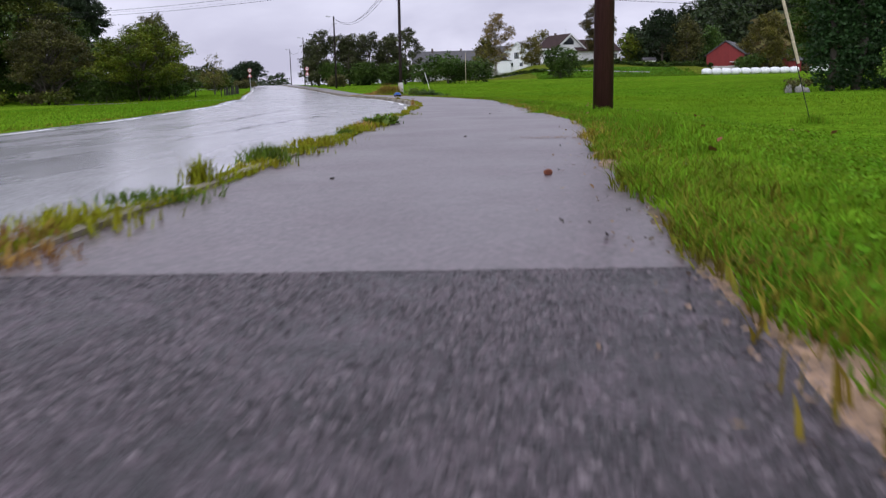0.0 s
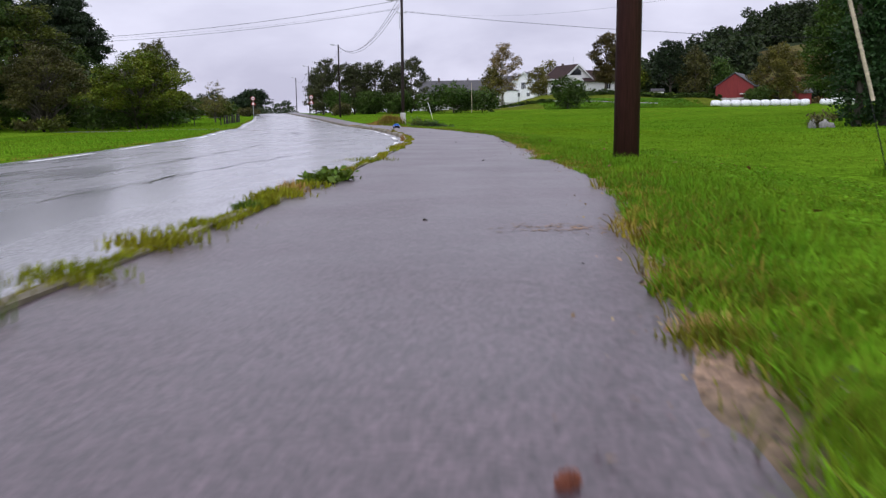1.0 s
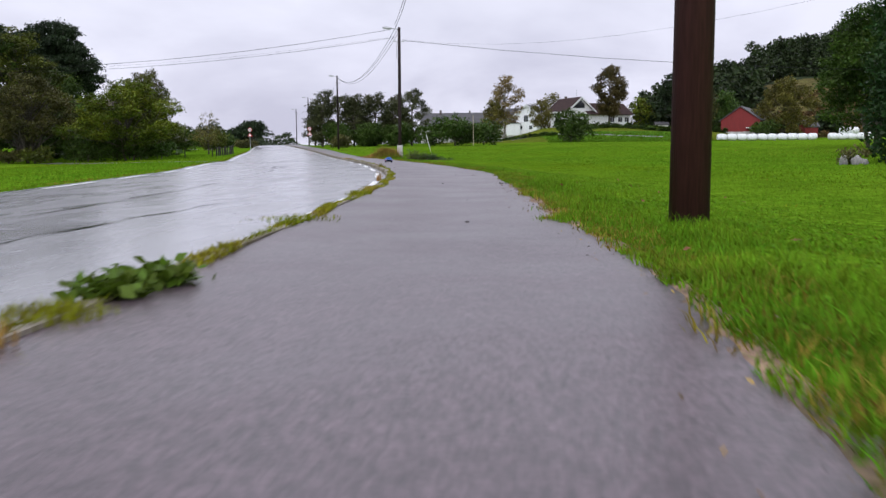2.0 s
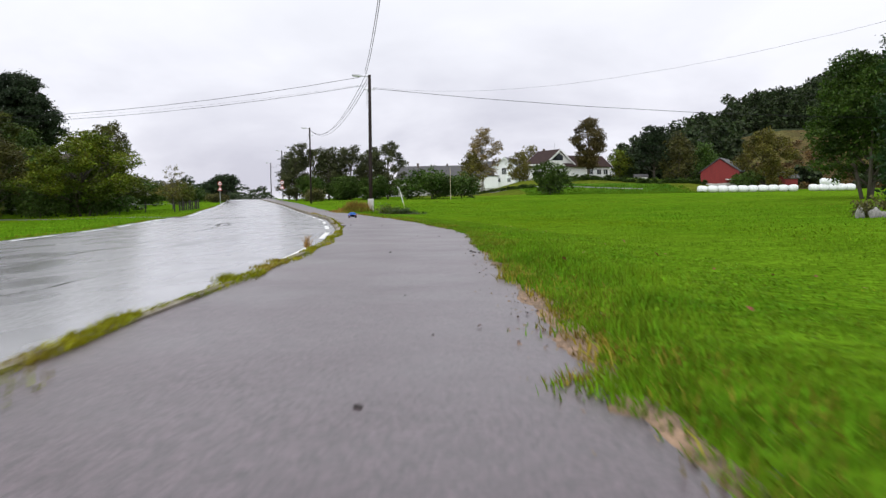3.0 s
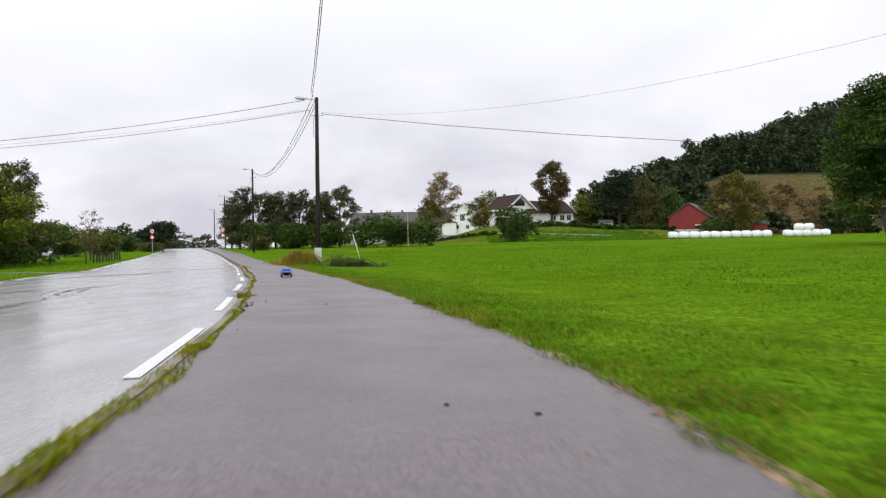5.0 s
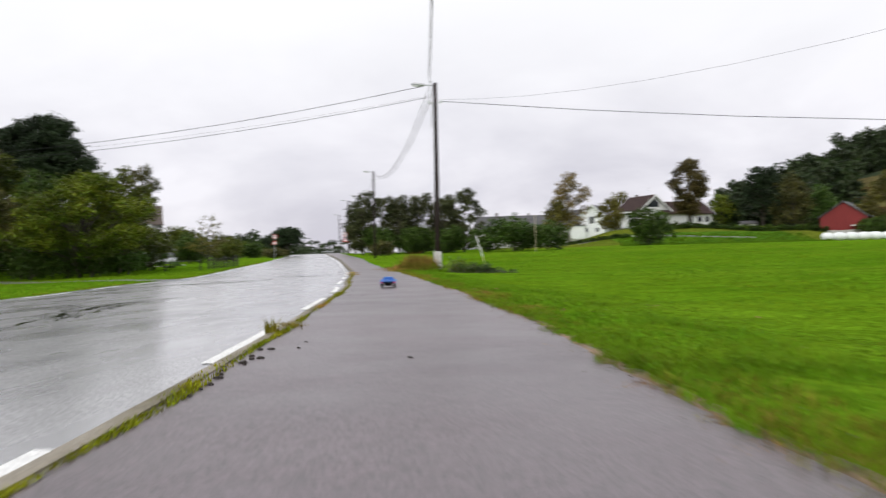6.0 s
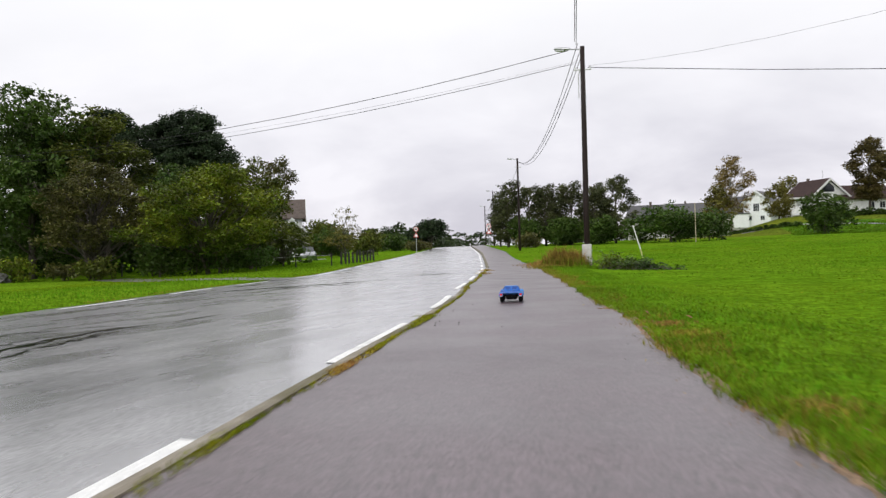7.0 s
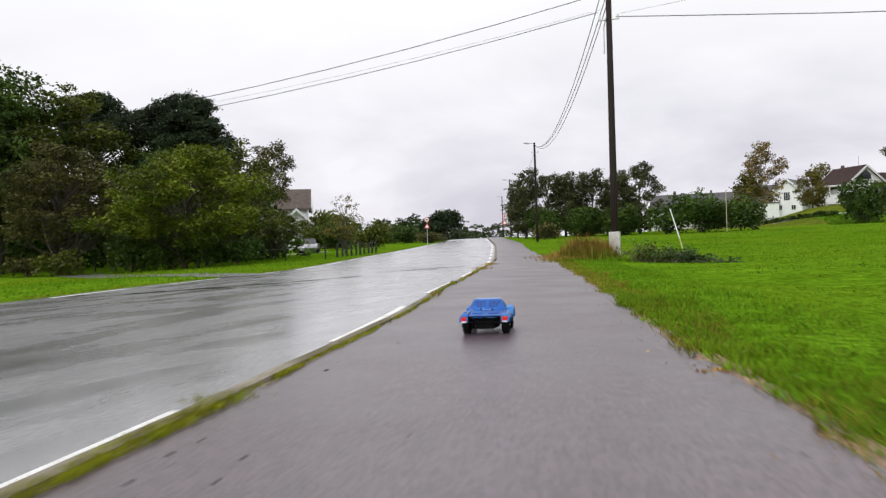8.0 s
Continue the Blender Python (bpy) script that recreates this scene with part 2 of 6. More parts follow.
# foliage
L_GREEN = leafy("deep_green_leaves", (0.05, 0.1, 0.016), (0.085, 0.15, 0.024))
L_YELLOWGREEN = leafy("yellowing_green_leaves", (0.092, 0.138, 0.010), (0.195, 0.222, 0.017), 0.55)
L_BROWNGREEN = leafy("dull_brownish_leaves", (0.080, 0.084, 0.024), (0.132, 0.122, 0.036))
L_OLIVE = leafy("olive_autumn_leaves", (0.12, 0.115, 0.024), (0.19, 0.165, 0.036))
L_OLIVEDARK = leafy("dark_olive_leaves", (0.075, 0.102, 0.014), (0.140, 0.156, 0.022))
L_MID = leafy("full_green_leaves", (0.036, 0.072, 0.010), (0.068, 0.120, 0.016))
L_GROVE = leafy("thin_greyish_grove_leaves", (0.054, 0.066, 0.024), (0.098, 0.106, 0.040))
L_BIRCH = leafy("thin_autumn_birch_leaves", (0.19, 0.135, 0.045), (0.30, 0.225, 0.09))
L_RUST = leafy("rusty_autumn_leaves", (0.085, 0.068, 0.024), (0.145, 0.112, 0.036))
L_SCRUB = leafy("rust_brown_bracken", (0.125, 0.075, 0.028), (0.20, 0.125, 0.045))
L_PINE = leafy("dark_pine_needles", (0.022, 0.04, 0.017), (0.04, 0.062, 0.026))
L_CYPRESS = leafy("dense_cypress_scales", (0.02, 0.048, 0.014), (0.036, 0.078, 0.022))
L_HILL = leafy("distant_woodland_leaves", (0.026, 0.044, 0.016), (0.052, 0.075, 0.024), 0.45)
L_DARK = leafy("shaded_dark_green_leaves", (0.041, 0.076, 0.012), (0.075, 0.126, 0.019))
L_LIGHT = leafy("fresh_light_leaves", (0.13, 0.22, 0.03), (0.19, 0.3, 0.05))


# ---- mesh helpers ----
class Bag:
    """Collects vertices and faces of one mesh."""

    def __init__(self):
        self.v, self.f = [], []

    def add(self, v, f):
        k = len(self.v)
        self.v.extend(tuple(p) for p in v)
        self.f.extend(tuple(i + k for i in q) for q in f)
        return self

    def box(self, c, s, b=0.0, rot=None):
        """A box of centre c and full size s with chamfered edges b."""
        h = [q / 2 for q in s]
        if b <= 0:
            pts = [Vector((x * h[0], y * h[1], z * h[2])) for x in (-1, 1) for y in (-1, 1) for z in (-1, 1)]
            faces = [(0, 1, 3, 2), (4, 6, 7, 5), (0, 4, 5, 1), (2, 3, 7, 6), (0, 2, 6, 4), (1, 5, 7, 3)]
        else:
            bm = bmesh.new()
            bmesh.ops.create_cube(bm, size=1.0)
            for q in bm.verts:
                q.co = Vector((q.co.x * s[0], q.co.y * s[1], q.co.z * s[2]))
            bmesh.ops.bevel(bm, geom=bm.edges[:], offset=b, segments=2, affect="EDGES", profile=0.6)
            bm.verts.index_update()
            pts, faces = [q.co.copy() for q in bm.verts], [[q.index for q in f.verts] for f in bm.faces]
            bm.free()
        r = rot or Matrix.Identity(3)
        return self.add([r @ p + Vector(c) for p in pts], faces)

    def tube(self, pts, radii, n=8, cap=True):
        """A tapered tube along pts."""
        pts = [Vector(p) for p in pts]
        rings, side = [], Vector((1, 0, 0))
        for i, p in enumerate(pts):
            d = (pts[min(i + 1, len(pts) - 1)] - pts[max(i - 1, 0)]).normalized()
            side = side - d * side.dot(d)
            if side.length < 1e-3:
                side = d.orthogonal()
            side.normalize()
            up = d.cross(side)
            r = radii[i] if isinstance(radii, (list, tuple)) else radii
            rings.append([p + (side * math.cos(a) + up * math.sin(a)) * r for a in (2 * math.pi * k / n for k in range(n))])
        v = [q for ring in rings for q in ring]
        f = [(i * n + k, i * n + (k + 1) % n, (i + 1) * n + (k + 1) % n, (i + 1) * n + k) for i in range(len(pts) - 1) for k in range(n)]
        if cap:
            f += [tuple(range(n - 1, -1, -1)), tuple((len(pts) - 1) * n + k for k in range(n))]
        return self.add(v, f)

    def lathe(self, profile, n=24, m=None, ends=True):
        """Turns (radius, height) pairs round z, then places them by matrix m."""
        m = m or Matrix.Identity(4)
        v = [m @ Vector((r * math.cos(2 * math.pi * k / n), r * math.sin(2 * math.pi * k / n), z)) for r, z in profile for k in range(n)]
        f = [(i * n + k, i * n + (k + 1) % n, (i + 1) * n + (k + 1) % n, (i + 1) * n + k) for i in range(len(profile) - 1) for k in range(n)]
        if ends:
            f += [tuple(range(n - 1, -1, -1)), tuple((len(profile) - 1) * n + k for k in range(n))]
        return self.add(v, f)

    def mesh(self, name, material, smooth=False):
        me = bpy.data.meshes.new(name)
        me.from_pydata(self.v, [], self.f)
        if material:
            me.materials.append(material)
        if smooth:
            me.shade_smooth()
        me.update()
        return me


def part(name, bag, material, parent=None, label="", smooth=False):
    """One mesh object, under a parent if given."""
    ob = new(name, bag if isinstance(bag, bpy.types.Mesh) else bag.mesh(name, material, smooth))
    if parent:
        ob.parent = parent
    if label:
        tagged(ob, label)
    return ob


def thing(name, label, category, group="", kind="", at=(0, 0, 0), turn=0.0):
    """An Empty at the base of a thing."""
    ob = new(name)
    ob.matrix_basis = pose(*at, 0, 0, turn)
    return tagged(ob, label, category, group, kind)


def fast_mesh(name, verts, faces, material):
    """A mesh from numpy arrays; faces all have the same number of corners."""
    me = bpy.data.meshes.new(name)
    nf, k = faces.shape
    me.vertices.add(len(verts))
    me.vertices.foreach_set("co", np.ascontiguousarray(verts, dtype=np.float32).ravel())
    me.loops.add(nf * k)
    me.loops.foreach_set("vertex_index", np.ascontiguousarray(faces, dtype=np.int32).ravel())
    me.polygons.add(nf)
    me.polygons.foreach_set("loop_start", np.arange(0, nf * k, k, dtype=np.int32))
    me.materials.append(material)
    me.update(calc_edges=True)
    me.validate()
    return me


def leaf_cards(name, centres, size, material, rng, lengthen=1.5, up=0.3):
    """Small pointed leaf sprays at the centres, each with its own lean."""
    n = len(centres)
    nor = rng.normal(size=(n, 3))
    nor[:, 2] = np.abs(nor[:, 2]) + up
    nor /= np.linalg.norm(nor, axis=1)[:, None]
    a = np.cross(nor, rng.normal(size=(n, 3)))
    a /= np.linalg.norm(a, axis=1)[:, None] + 1e-9
    b = np.cross(nor, a)
    s = size * rng.uniform(0.55, 1.35, size=(n, 1))
    quad = np.stack([centres - a * s * lengthen * 0.5, centres + b * s * 0.42 + nor * s * 0.10, centres + a * s * lengthen * 0.5, centres - b * s * 0.42 + nor * s * 0.10], axis=1)
    return fast_mesh(name, quad.reshape(-1, 3), np.arange(4 * n).reshape(n, 4), material)


def blades(name, roots, heights, widths, material, rng, lean=0.5):
    """Bent grass blades: two stacked pieces each, narrowing to the tip."""
    n = len(roots)
    ang = rng.uniform(0, 2 * np.pi, n)
    d = np.stack([np.cos(ang), np.sin(ang), np.zeros(n)], 1)
    w = np.stack([-np.sin(ang), np.cos(ang), np.zeros(n)], 1) * widths[:, None]
    turn = rng.uniform(-0.9, 0.9, n)[:, None]
    w = w * np.cos(turn) + d * widths[:, None] * np.sin(turn)
    bend = rng.uniform(0.1, 1.0, n)[:, None] * lean * heights[:, None]
    up = np.array([[0, 0, 1.0]]) * heights[:, None]
    p0, p1, p2 = roots, roots + up * 0.55 + d * bend * 0.35, roots + up * rng.uniform(0.8, 1.0, (n, 1)) + d * bend
    v = np.stack([p0 - w * 0.5, p0 + w * 0.5, p1 + w * 0.42, p1 - w * 0.42, p2], 1).reshape(-1, 3)
    k = np.arange(n)[:, None] * 5
    tri = np.concatenate([k + np.array([[0, 1, 2]]), k + np.array([[0, 2, 3]]), k + np.array([[3, 2, 4]])], 0)
    return fast_mesh(name, v, tri, material)


# ---- the lie of the land ----
def smooth_line(knots):
    """A smooth x for every y through (y, x) knots."""
    ys = np.arange(-30, 421, 0.25)
    xs = np.interp(ys, [k[0] for k in knots], [k[1] for k in knots])
    w = np.hanning(17)
    w /= w.sum()
    xs = np.convolve(np.pad(xs, 8, mode="edge"), w, mode="valid")
    return lambda y: np.interp(y, ys, xs)


kerb_x = smooth_line([(-30, -0.8), (0, -0.38), (3, -0.35), (5, -0.32), (7, -0.30), (9.5, -0.24), (11.4, -0.27), (13, -0.26), (15, -0.30), (17.4, -0.37), (19, -0.43), (21.2, -0.55), (24, -0.80), (25.7, -0.98), (27, -1.15), (28.4, -1.29), (30.5, -1.62), (32.5, -1.92), (34.2, -2.19), (36.2, -2.54), (38, -2.83), (40, -3.15), (43.5, -3.76), (45.2, -4.09), (48.9, -4.93), (52.2, -5.55), (57.1, -6.57), (63, -7.78), (68, -8.85), (79, -11.5), (104, -17.6), (119, -21.5), (178, -37.0), (240, -55), (420, -110)])
right_x = smooth_line([(-30, 0.95), (0, 1.06), (1.3, 1.09), (2.1, 1.16), (2.7, 1.20), (4.2, 1.32), (5.5, 1.40), (6.5, 1.55), (7.6, 1.68), (8.6, 1.74), (9.7, 1.78), (10.8, 1.77), (11.4, 1.69), (12.2, 1.63), (14, 1.63), (15, 1.58), (16, 1.58), (17, 1.51), (18, 1.58), (18.6, 1.50), (20.6, 1.43), (23.2, 1.42), (24, 1.38), (25.1, 1.28), (26.4, 1.17), (27.4, 1.04), (28.5, 0.86), (29.4, 0.66), (30.4, 0.55), (31.3, 0.42), (32.2, 0.30), (33.4, 0.13), (34.4, -0.03), (35.2, -0.24), (36.9, -0.56), (38, -0.78), (39, -0.87), (40, -1.03), (41, -1.22), (41.7, -1.44), (43, -1.72), (44, -1.9), (45.5, -2.18), (47.3, -2.54), (49.3, -3.0), (50.3, -3.12), (57, -4.6), (60, -5.13), (63.7, -5.88), (68, -6.9), (87, -11.6), (108, -16.4), (119, -19.2), (178, -34.6), (240, -52.5), (420, -107.5)])
left_x = smooth_line([(-30, -5.6), (0, -5.2), (12.2, -5.72), (14.2, -5.95), (17.6, -6.36), (20.4, -6.8), (26.8, -7.9), (32.1, -8.85), (34, -9.15), (38.1, -10.0), (42.2, -11.05), (44.4, -11.7), (46, -12.0), (48.5, -12.55), (51, -13.25), (54, -14.0), (62, -15.6), (68, -16.8), (85, -20.9), (104, -25), (119, -28.6), (178, -43.3), (240, -61), (420, -117)])


def sstep(a, b, x):
    t = np.clip((x - a) / (b - a), 0, 1)
    return t * t * (3 - 2 * t)


def rise(y):
    """The road's own height: level, then climbing to a crest."""
    y = np.asarray(y, float)
    up = np.clip(y - 66, 0, 116)
    return 0.0165 * (np.sqrt(up * up + 36) - 6) - 0.01 * np.clip(y - 190, 0, 200)


def bumps(x, y):
    return 0.5 * np.sin(0.31 * x + 0.17 * y) * np.sin(0.23 * y - 0.11 * x + 1.3) + 0.3 * np.sin(0.9 * x + 0.4) * np.sin(0.7 * y) + 0.2 * np.sin(2.1 * x + 1.7 * y)


def land(x, y):
    """The ground's height beside the road and path."""
    x, y = np.asarray(x, float), np.asarray(y, float)
    r, l = right_x(y), left_x(y)
    d, e = x - r, l - x
    z = rise(np.minimum(y, 300.0)) * 1.0
    right = 0.03 * sstep(0.12, 0.6, d) - 0.035 - 0.23 * sstep(0.2, 3.2, d) * (1 - 0.3 * sstep(30, 50, y)) + 0.020 * np.clip(d - 14, 0, 30) - 0.16 * z * sstep(12, 50, d) + 0.03 * bumps(x, y) * sstep(0.6, 3, d)
    left = -0.15 - 0.28 * sstep(2, 16, e) * (1 - sstep(110, 130, y)) + 0.02 * bumps(x, y) * sstep(0.5, 2, e)
    z = z + np.where(x > (r + l) / 2, right, left)
    knoll = np.interp(x, [-12, 6, 14, 22, 32, 41, 47, 54], [0.0, 0.45, 2.7, 3.1, 3.0, 2.5, 1.7, 0.2]) * sstep(158, 178, y)
    bearing = x / np.maximum(y, 1.0)
    crest = np.interp(bearing, [0.13, 0.2, 0.247, 0.33, 0.36, 0.424, 0.49, 0.65, 1.2], [0.0, 4.0, 11.0, 21.0, 23.5, 33.0, 40.0, 52.0, 60.0])
    bench = 0.8 * np.minimum(crest, 21.5)
    slope = bench * sstep(182, 246, y) + (crest - bench) * sstep(240, 320, y)
    return z + np.where(x > r + 3, knoll + slope, 0)


# ---- ground, road and path ----
def sheet(name, columns, ys, zfun, material, label, category, kind="structure", thick=0.0):
    """A sheet over rows ys, whose columns are functions of y."""
    ys = np.asarray(ys, float)
    xs = np.stack([c(ys) if callable(c) else np.full_like(ys, c) for c in columns], 1)
    yy = np.repeat(ys[:, None], xs.shape[1], 1)
    zz = zfun(xs, yy)
    v = np.stack([xs, yy, zz], 2).reshape(-1, 3)
    n, k = xs.shape
    i = np.arange((n - 1) * (k - 1))
    i = i // (k - 1) * k + i % (k - 1)
    f = np.stack([i, i + 1, i + k + 1, i + k], 1)
    me = fast_mesh(name, v, f, material)
    me.shade_smooth()
    return tagged(new(name, me), label, category, "", kind)


near_ys = np.concatenate([[-3000, -1200, -600, -300, -150, -90, -60, -40], np.arange(-26, 75, 0.5), np.arange(75, 200, 1.5), np.arange(200, 420, 6), np.array([420, 480, 560, 650, 760, 900, 1200, 1800, 3000])])
offs = [0.0, 0.12, 0.3, 0.6, 1.0, 1.5, 2.1, 2.8, 3.6, 4.6, 6, 7.5, 9, 11, 13.5, 16, 19, 22, 25, 28, 31, 34, 37, 40, 44, 48, 52, 56, 60, 64, 68, 72, 77, 82, 88, 94, 100, 108, 116, 126, 136, 150, 170, 200, 260, 400, 800, 2500]
cols = [(lambda y, o=o: left_x(y) - 0.30 - o) for o in reversed(offs)]
cols += [lambda y: left_x(y) - 0.2, lambda y: left_x(y) * 0.5 + right_x(y) * 0.5, lambda y: right_x(y) - 0.25]
cols += [(lambda y, o=o: right_x(y) - 0.02 + o) for o in offs]


def ground_z(x, y):
    inside = (x > left_x(y) - 0.25) & (x < right_x(y) - 0.1)
    return np.where(inside, rise(y) - 0.6, land(x, y))


ground = sheet("ground", cols, near_ys, ground_z, M_GROUND, "rolling green meadow with mown turf beside the road", "ground")
# other surfaces of the same sheet: dry hillside and wooded slope
ground.data.materials.append(M_MOWN)
ground.data.materials.append(M_FOREST_FLOOR)
ground.data.materials.append(M_BANK)
ground.data.materials.append(M_KNOLL)
cx = np.zeros(len(ground.data.polygons) * 3)
ground.data.polygons.foreach_get("center", cx)
cx = cx.reshape(-1, 3)
idx = np.zeros(len(cx), dtype=np.int32)
be = cx[:, 0] / np.maximum(cx[:, 1], 1)
idx[(be > 0.15) & (cx[:, 1] > 190)] = 2
idx[(be > 0.29) & (be < 0.50) & (cx[:, 1] > 184) & (cx[:, 1] < 238)] = 1
idx[(cx[:, 0] > -8) & (cx[:, 0] < 54) & (cx[:, 1] > 161) & (cx[:, 1] < 190)] = 4
idx[(cx[:, 0] > 13) & (cx[:, 0] < 42) & (cx[:, 1] > 153 + 2.5 * np.sin(cx[:, 0] * 0.35)) & (cx[:, 1] < 169)] = 3
idx[cx[:, 1] > 420] = 2
ground.data.polygons.foreach_set("material_index", idx)

road_ys = np.concatenate([np.arange(-300, -26, 10.0), np.arange(-26, 120, 0.5), np.arange(120, 241, 2.0)])


def road_z(x, y):
    u = np.clip((kerb_x(y) - x) / np.maximum(kerb_x(y) - left_x(y), 1), 0, 1)
    return rise(y) - 0.105 - 0.05 * u + 0.035 * np.sin(np.pi * u)


road = sheet("road", [(lambda y, u=u: left_x(y) - 0.33 + (kerb_x(y) - 0.02 - left_x(y) + 0.33) * u) for u in np.linspace(0, 1, 13)], road_ys, road_z, M_ROAD, "wet grey asphalt road curving towards a crest", "road")


def path_z(x, y):
    return rise(y) + 0.0018 * np.sin(x * 2.1 + y * 0.9) * np.sin(y * 0.37) - 0.012


path_ys = np.concatenate([np.arange(1.87, 50, 0.06), np.arange(50, 70, 0.25), np.arange(70, 120, 1.0), np.arange(120, 241, 3.0)])


def ragged(y):
    y = np.asarray(y, float)
    return right_x(y) + 0.045 * np.sin(5.3 * y) * np.sin(1.9 * y + 0.6) + 0.03 * np.sin(11.7 * y + 1) + 0.018 * np.sin(31 * y + 2 * np.sin(7 * y)) + 0.012 * np.sin(67 * y)


path = sheet("pavement", [(lambda y, u=u: kerb_x(y) + 0.0 + (ragged(y) - kerb_x(y)) * u) for u in np.linspace(0, 1, 11)], path_ys, path_z, M_PATH, "damp grey asphalt footpath with ragged grassy edges", "footpath")
apron = sheet("apron", [(lambda y, u=u: kerb_x(y) + (ragged(y) - kerb_x(y)) * u) for u in np.linspace(0, 1, 11)], np.concatenate([np.arange(-300, -26, 10.0), np.linspace(-26, -2, 49), np.arange(-1.94, 1.86, 0.06), [1.89]]), lambda x, y: path_z(x, y) - 0.0015, M_APRON, "dark coarse older asphalt butting against the newer path", "footpath")


# loose-looking aggregate standing out of the worn old asphalt
M_STONE = mat("worn_asphalt_aggregate", (0.045, 0.036, 0.041), (0.120, 0.100, 0.110), rough=0.45, scale=60, fine=160, bump=0.2, island=0.75, spec=0.5)
rnga = np.random.default_rng(15)
n = 20000
sy = 0.2 + 1.66 * rnga.uniform(0, 1, n)
sx = kerb_x(sy) + 0.02 + (right_x(sy) - kerb_x(sy) - 0.02) * rnga.uniform(0, 1, n)
keep = np.sin(sx * 9 + sy * 5) * np.sin(sy * 7 - sx * 4) + rnga.uniform(-0.7, 1.0, n) > 0
sx, sy = sx[keep], sy[keep]
n = len(sx)
turn, size = rnga.uniform(0, 6.28, n), rnga.uniform(0.003, 0.0085, n)
base = np.stack([sx, sy, path_z(sx, sy) - 0.002], 1)
ring = [base + np.stack([np.cos(turn + q) * size * rnga.uniform(0.7, 1.3, n), np.sin(turn + q) * size * rnga.uniform(0.7, 1.3, n), np.zeros(n)], 1) for q in (0, 1.57, 3.14, 4.71)]
tip = base + np.stack([rnga.normal(size=n) * 0.001, rnga.normal(size=n) * 0.001, 0.0015 + size * rnga.uniform(0.35, 0.8, n)], 1)
k5 = np.arange(n)[:, None] * 5
me = fast_mesh("aggregate", np.stack(ring + [tip], 1).reshape(-1, 3), np.concatenate([k5 + np.array([[q, (q + 1) % 4, 4]]) for q in range(4)], 0), M_STONE)
tagged(new("aggregate", me), "coarse dark and pale stones standing out of old asphalt", "aggregate", "", "stuff")


def ribbon(bag, x0, x1, ya, yb, zfun, lift, step=0.5):
    n = max(2, int((yb - ya) / step) + 1)
    ys = np.linspace(ya, yb, n)
    a, b = x0(ys), x1(ys)
    v = [(a[i], ys[i], float(zfun(a[i], ys[i])) + lift) for i in range(n)] + [(b[i], ys[i], float(zfun(b[i], ys[i])) + lift) for i in range(n)]
    bag.add(v, [(i, n + i, n + i + 1, i + 1) for i in range(n - 1)])


# dashed edge lines
rows_right = [(13.5 + 5.93 * k, 16.88 + 5.93 * k) for k in range(8)] + [(60.9 + 5.75 * k, 64.2 + 5.75 * k) for k in range(18)]
for k, (ya, yb) in enumerate(rows_right):
    bag = Bag()
    ribbon(bag, lambda y: kerb_x(y) - 0.335, lambda y: kerb_x(y) - 0.23, ya, yb, road_z, 0.006)
    tagged(part("road_marking", bag, M_LINE), "white dashed edge line painted on the wet road", "road marking", "edge lines", "structure")
for k in range(-1, 26):
    bag = Bag()
    ribbon(bag, lambda y: left_x(y) - 0.06, lambda y: left_x(y) + 0.09, 4.6 + 5.76 * k, 8.0 + 5.76 * k, road_z, 0.006)
    tagged(part("road_marking", bag, M_LINE), "white dashed edge line painted on the wet road", "road marking", "edge lines", "structure")

# kerb: a worn concrete edging, a little proud of the path
ys = np.concatenate([np.arange(0.2, 70, 0.25), np.arange(70, 180, 1.0)])
bag = Bag()
prof = [(-0.10, -0.14), (-0.095, -0.03), (-0.075, -0.006), (-0.02, 0.004), (0.01, 0.0), (0.01, -0.1)]
rngk = np.random.default_rng(5)
for y in ys:
    j = 0.006 * math.sin(3.1 * y) + rngk.uniform(-0.004, 0.004)
    bag.v.extend((float(kerb_x(y)) + dx + j, float(y), float(rise(y)) + dz + j * 0.7 + (0.055 * float(sstep(65, 67, y)) if dz > -0.05 else 0)) for dx, dz in prof)
for i in range(len(ys) - 1):
    bag.f.extend((i * 6 + q, (i + 1) * 6 + q, (i + 1) * 6 + q + 1, i * 6 + q + 1) for q in range(5))
tagged(part("kerb", bag, M_KERB), "low worn concrete kerb with moss and soil", "kerb", "", "structure")

# dark wet seams in the road surface
rngc = np.random.default_rng(11)


def seam(pts, width, strands):
    bag = Bag()
    pts = [Vector((*p, 0)) for p in pts]
    for k in range(strands):
        n = 40
        u0, u1 = (0.0, 1.0) if k == 0 else sorted(rngc.uniform(0, 1, 2))
        off = 0.0 if k == 0 else rngc.uniform(-2.2, 2.2) * width
        for i in range(n + 1):
            u = (u0 + (u1 - u0) * i / n) * (len(pts) - 1)
            j = min(int(u), len(pts) - 2)
            p, d = pts[j].lerp(pts[j + 1], u - j), (pts[j + 1] - pts[j]).normalized()
            nrm = Vector((-d.y, d.x, 0))
            w = width * (0.15 + 0.85 * math.sin(math.pi * i / n)) * (0.55 + 0.45 * math.sin(i * 0.9 + k)) * (1 if k == 0 else 0.4)
            c = p + nrm * (off + 0.05 * math.sin(i * 0.7 + k))
            for s in (-0.5, 0.5):
                q = c + nrm * w * s
                bag.v.append((q.x, q.y, float(road_z(q.x, q.y)) + 0.004))
            if i:
                m = len(bag.v)
                bag.f.append((m - 4, m - 3, m - 1, m - 2))
    tagged(part("road_seam", bag, M_CRACK), "dark wet seam worn along the road surface", "road seam", "", "structure")


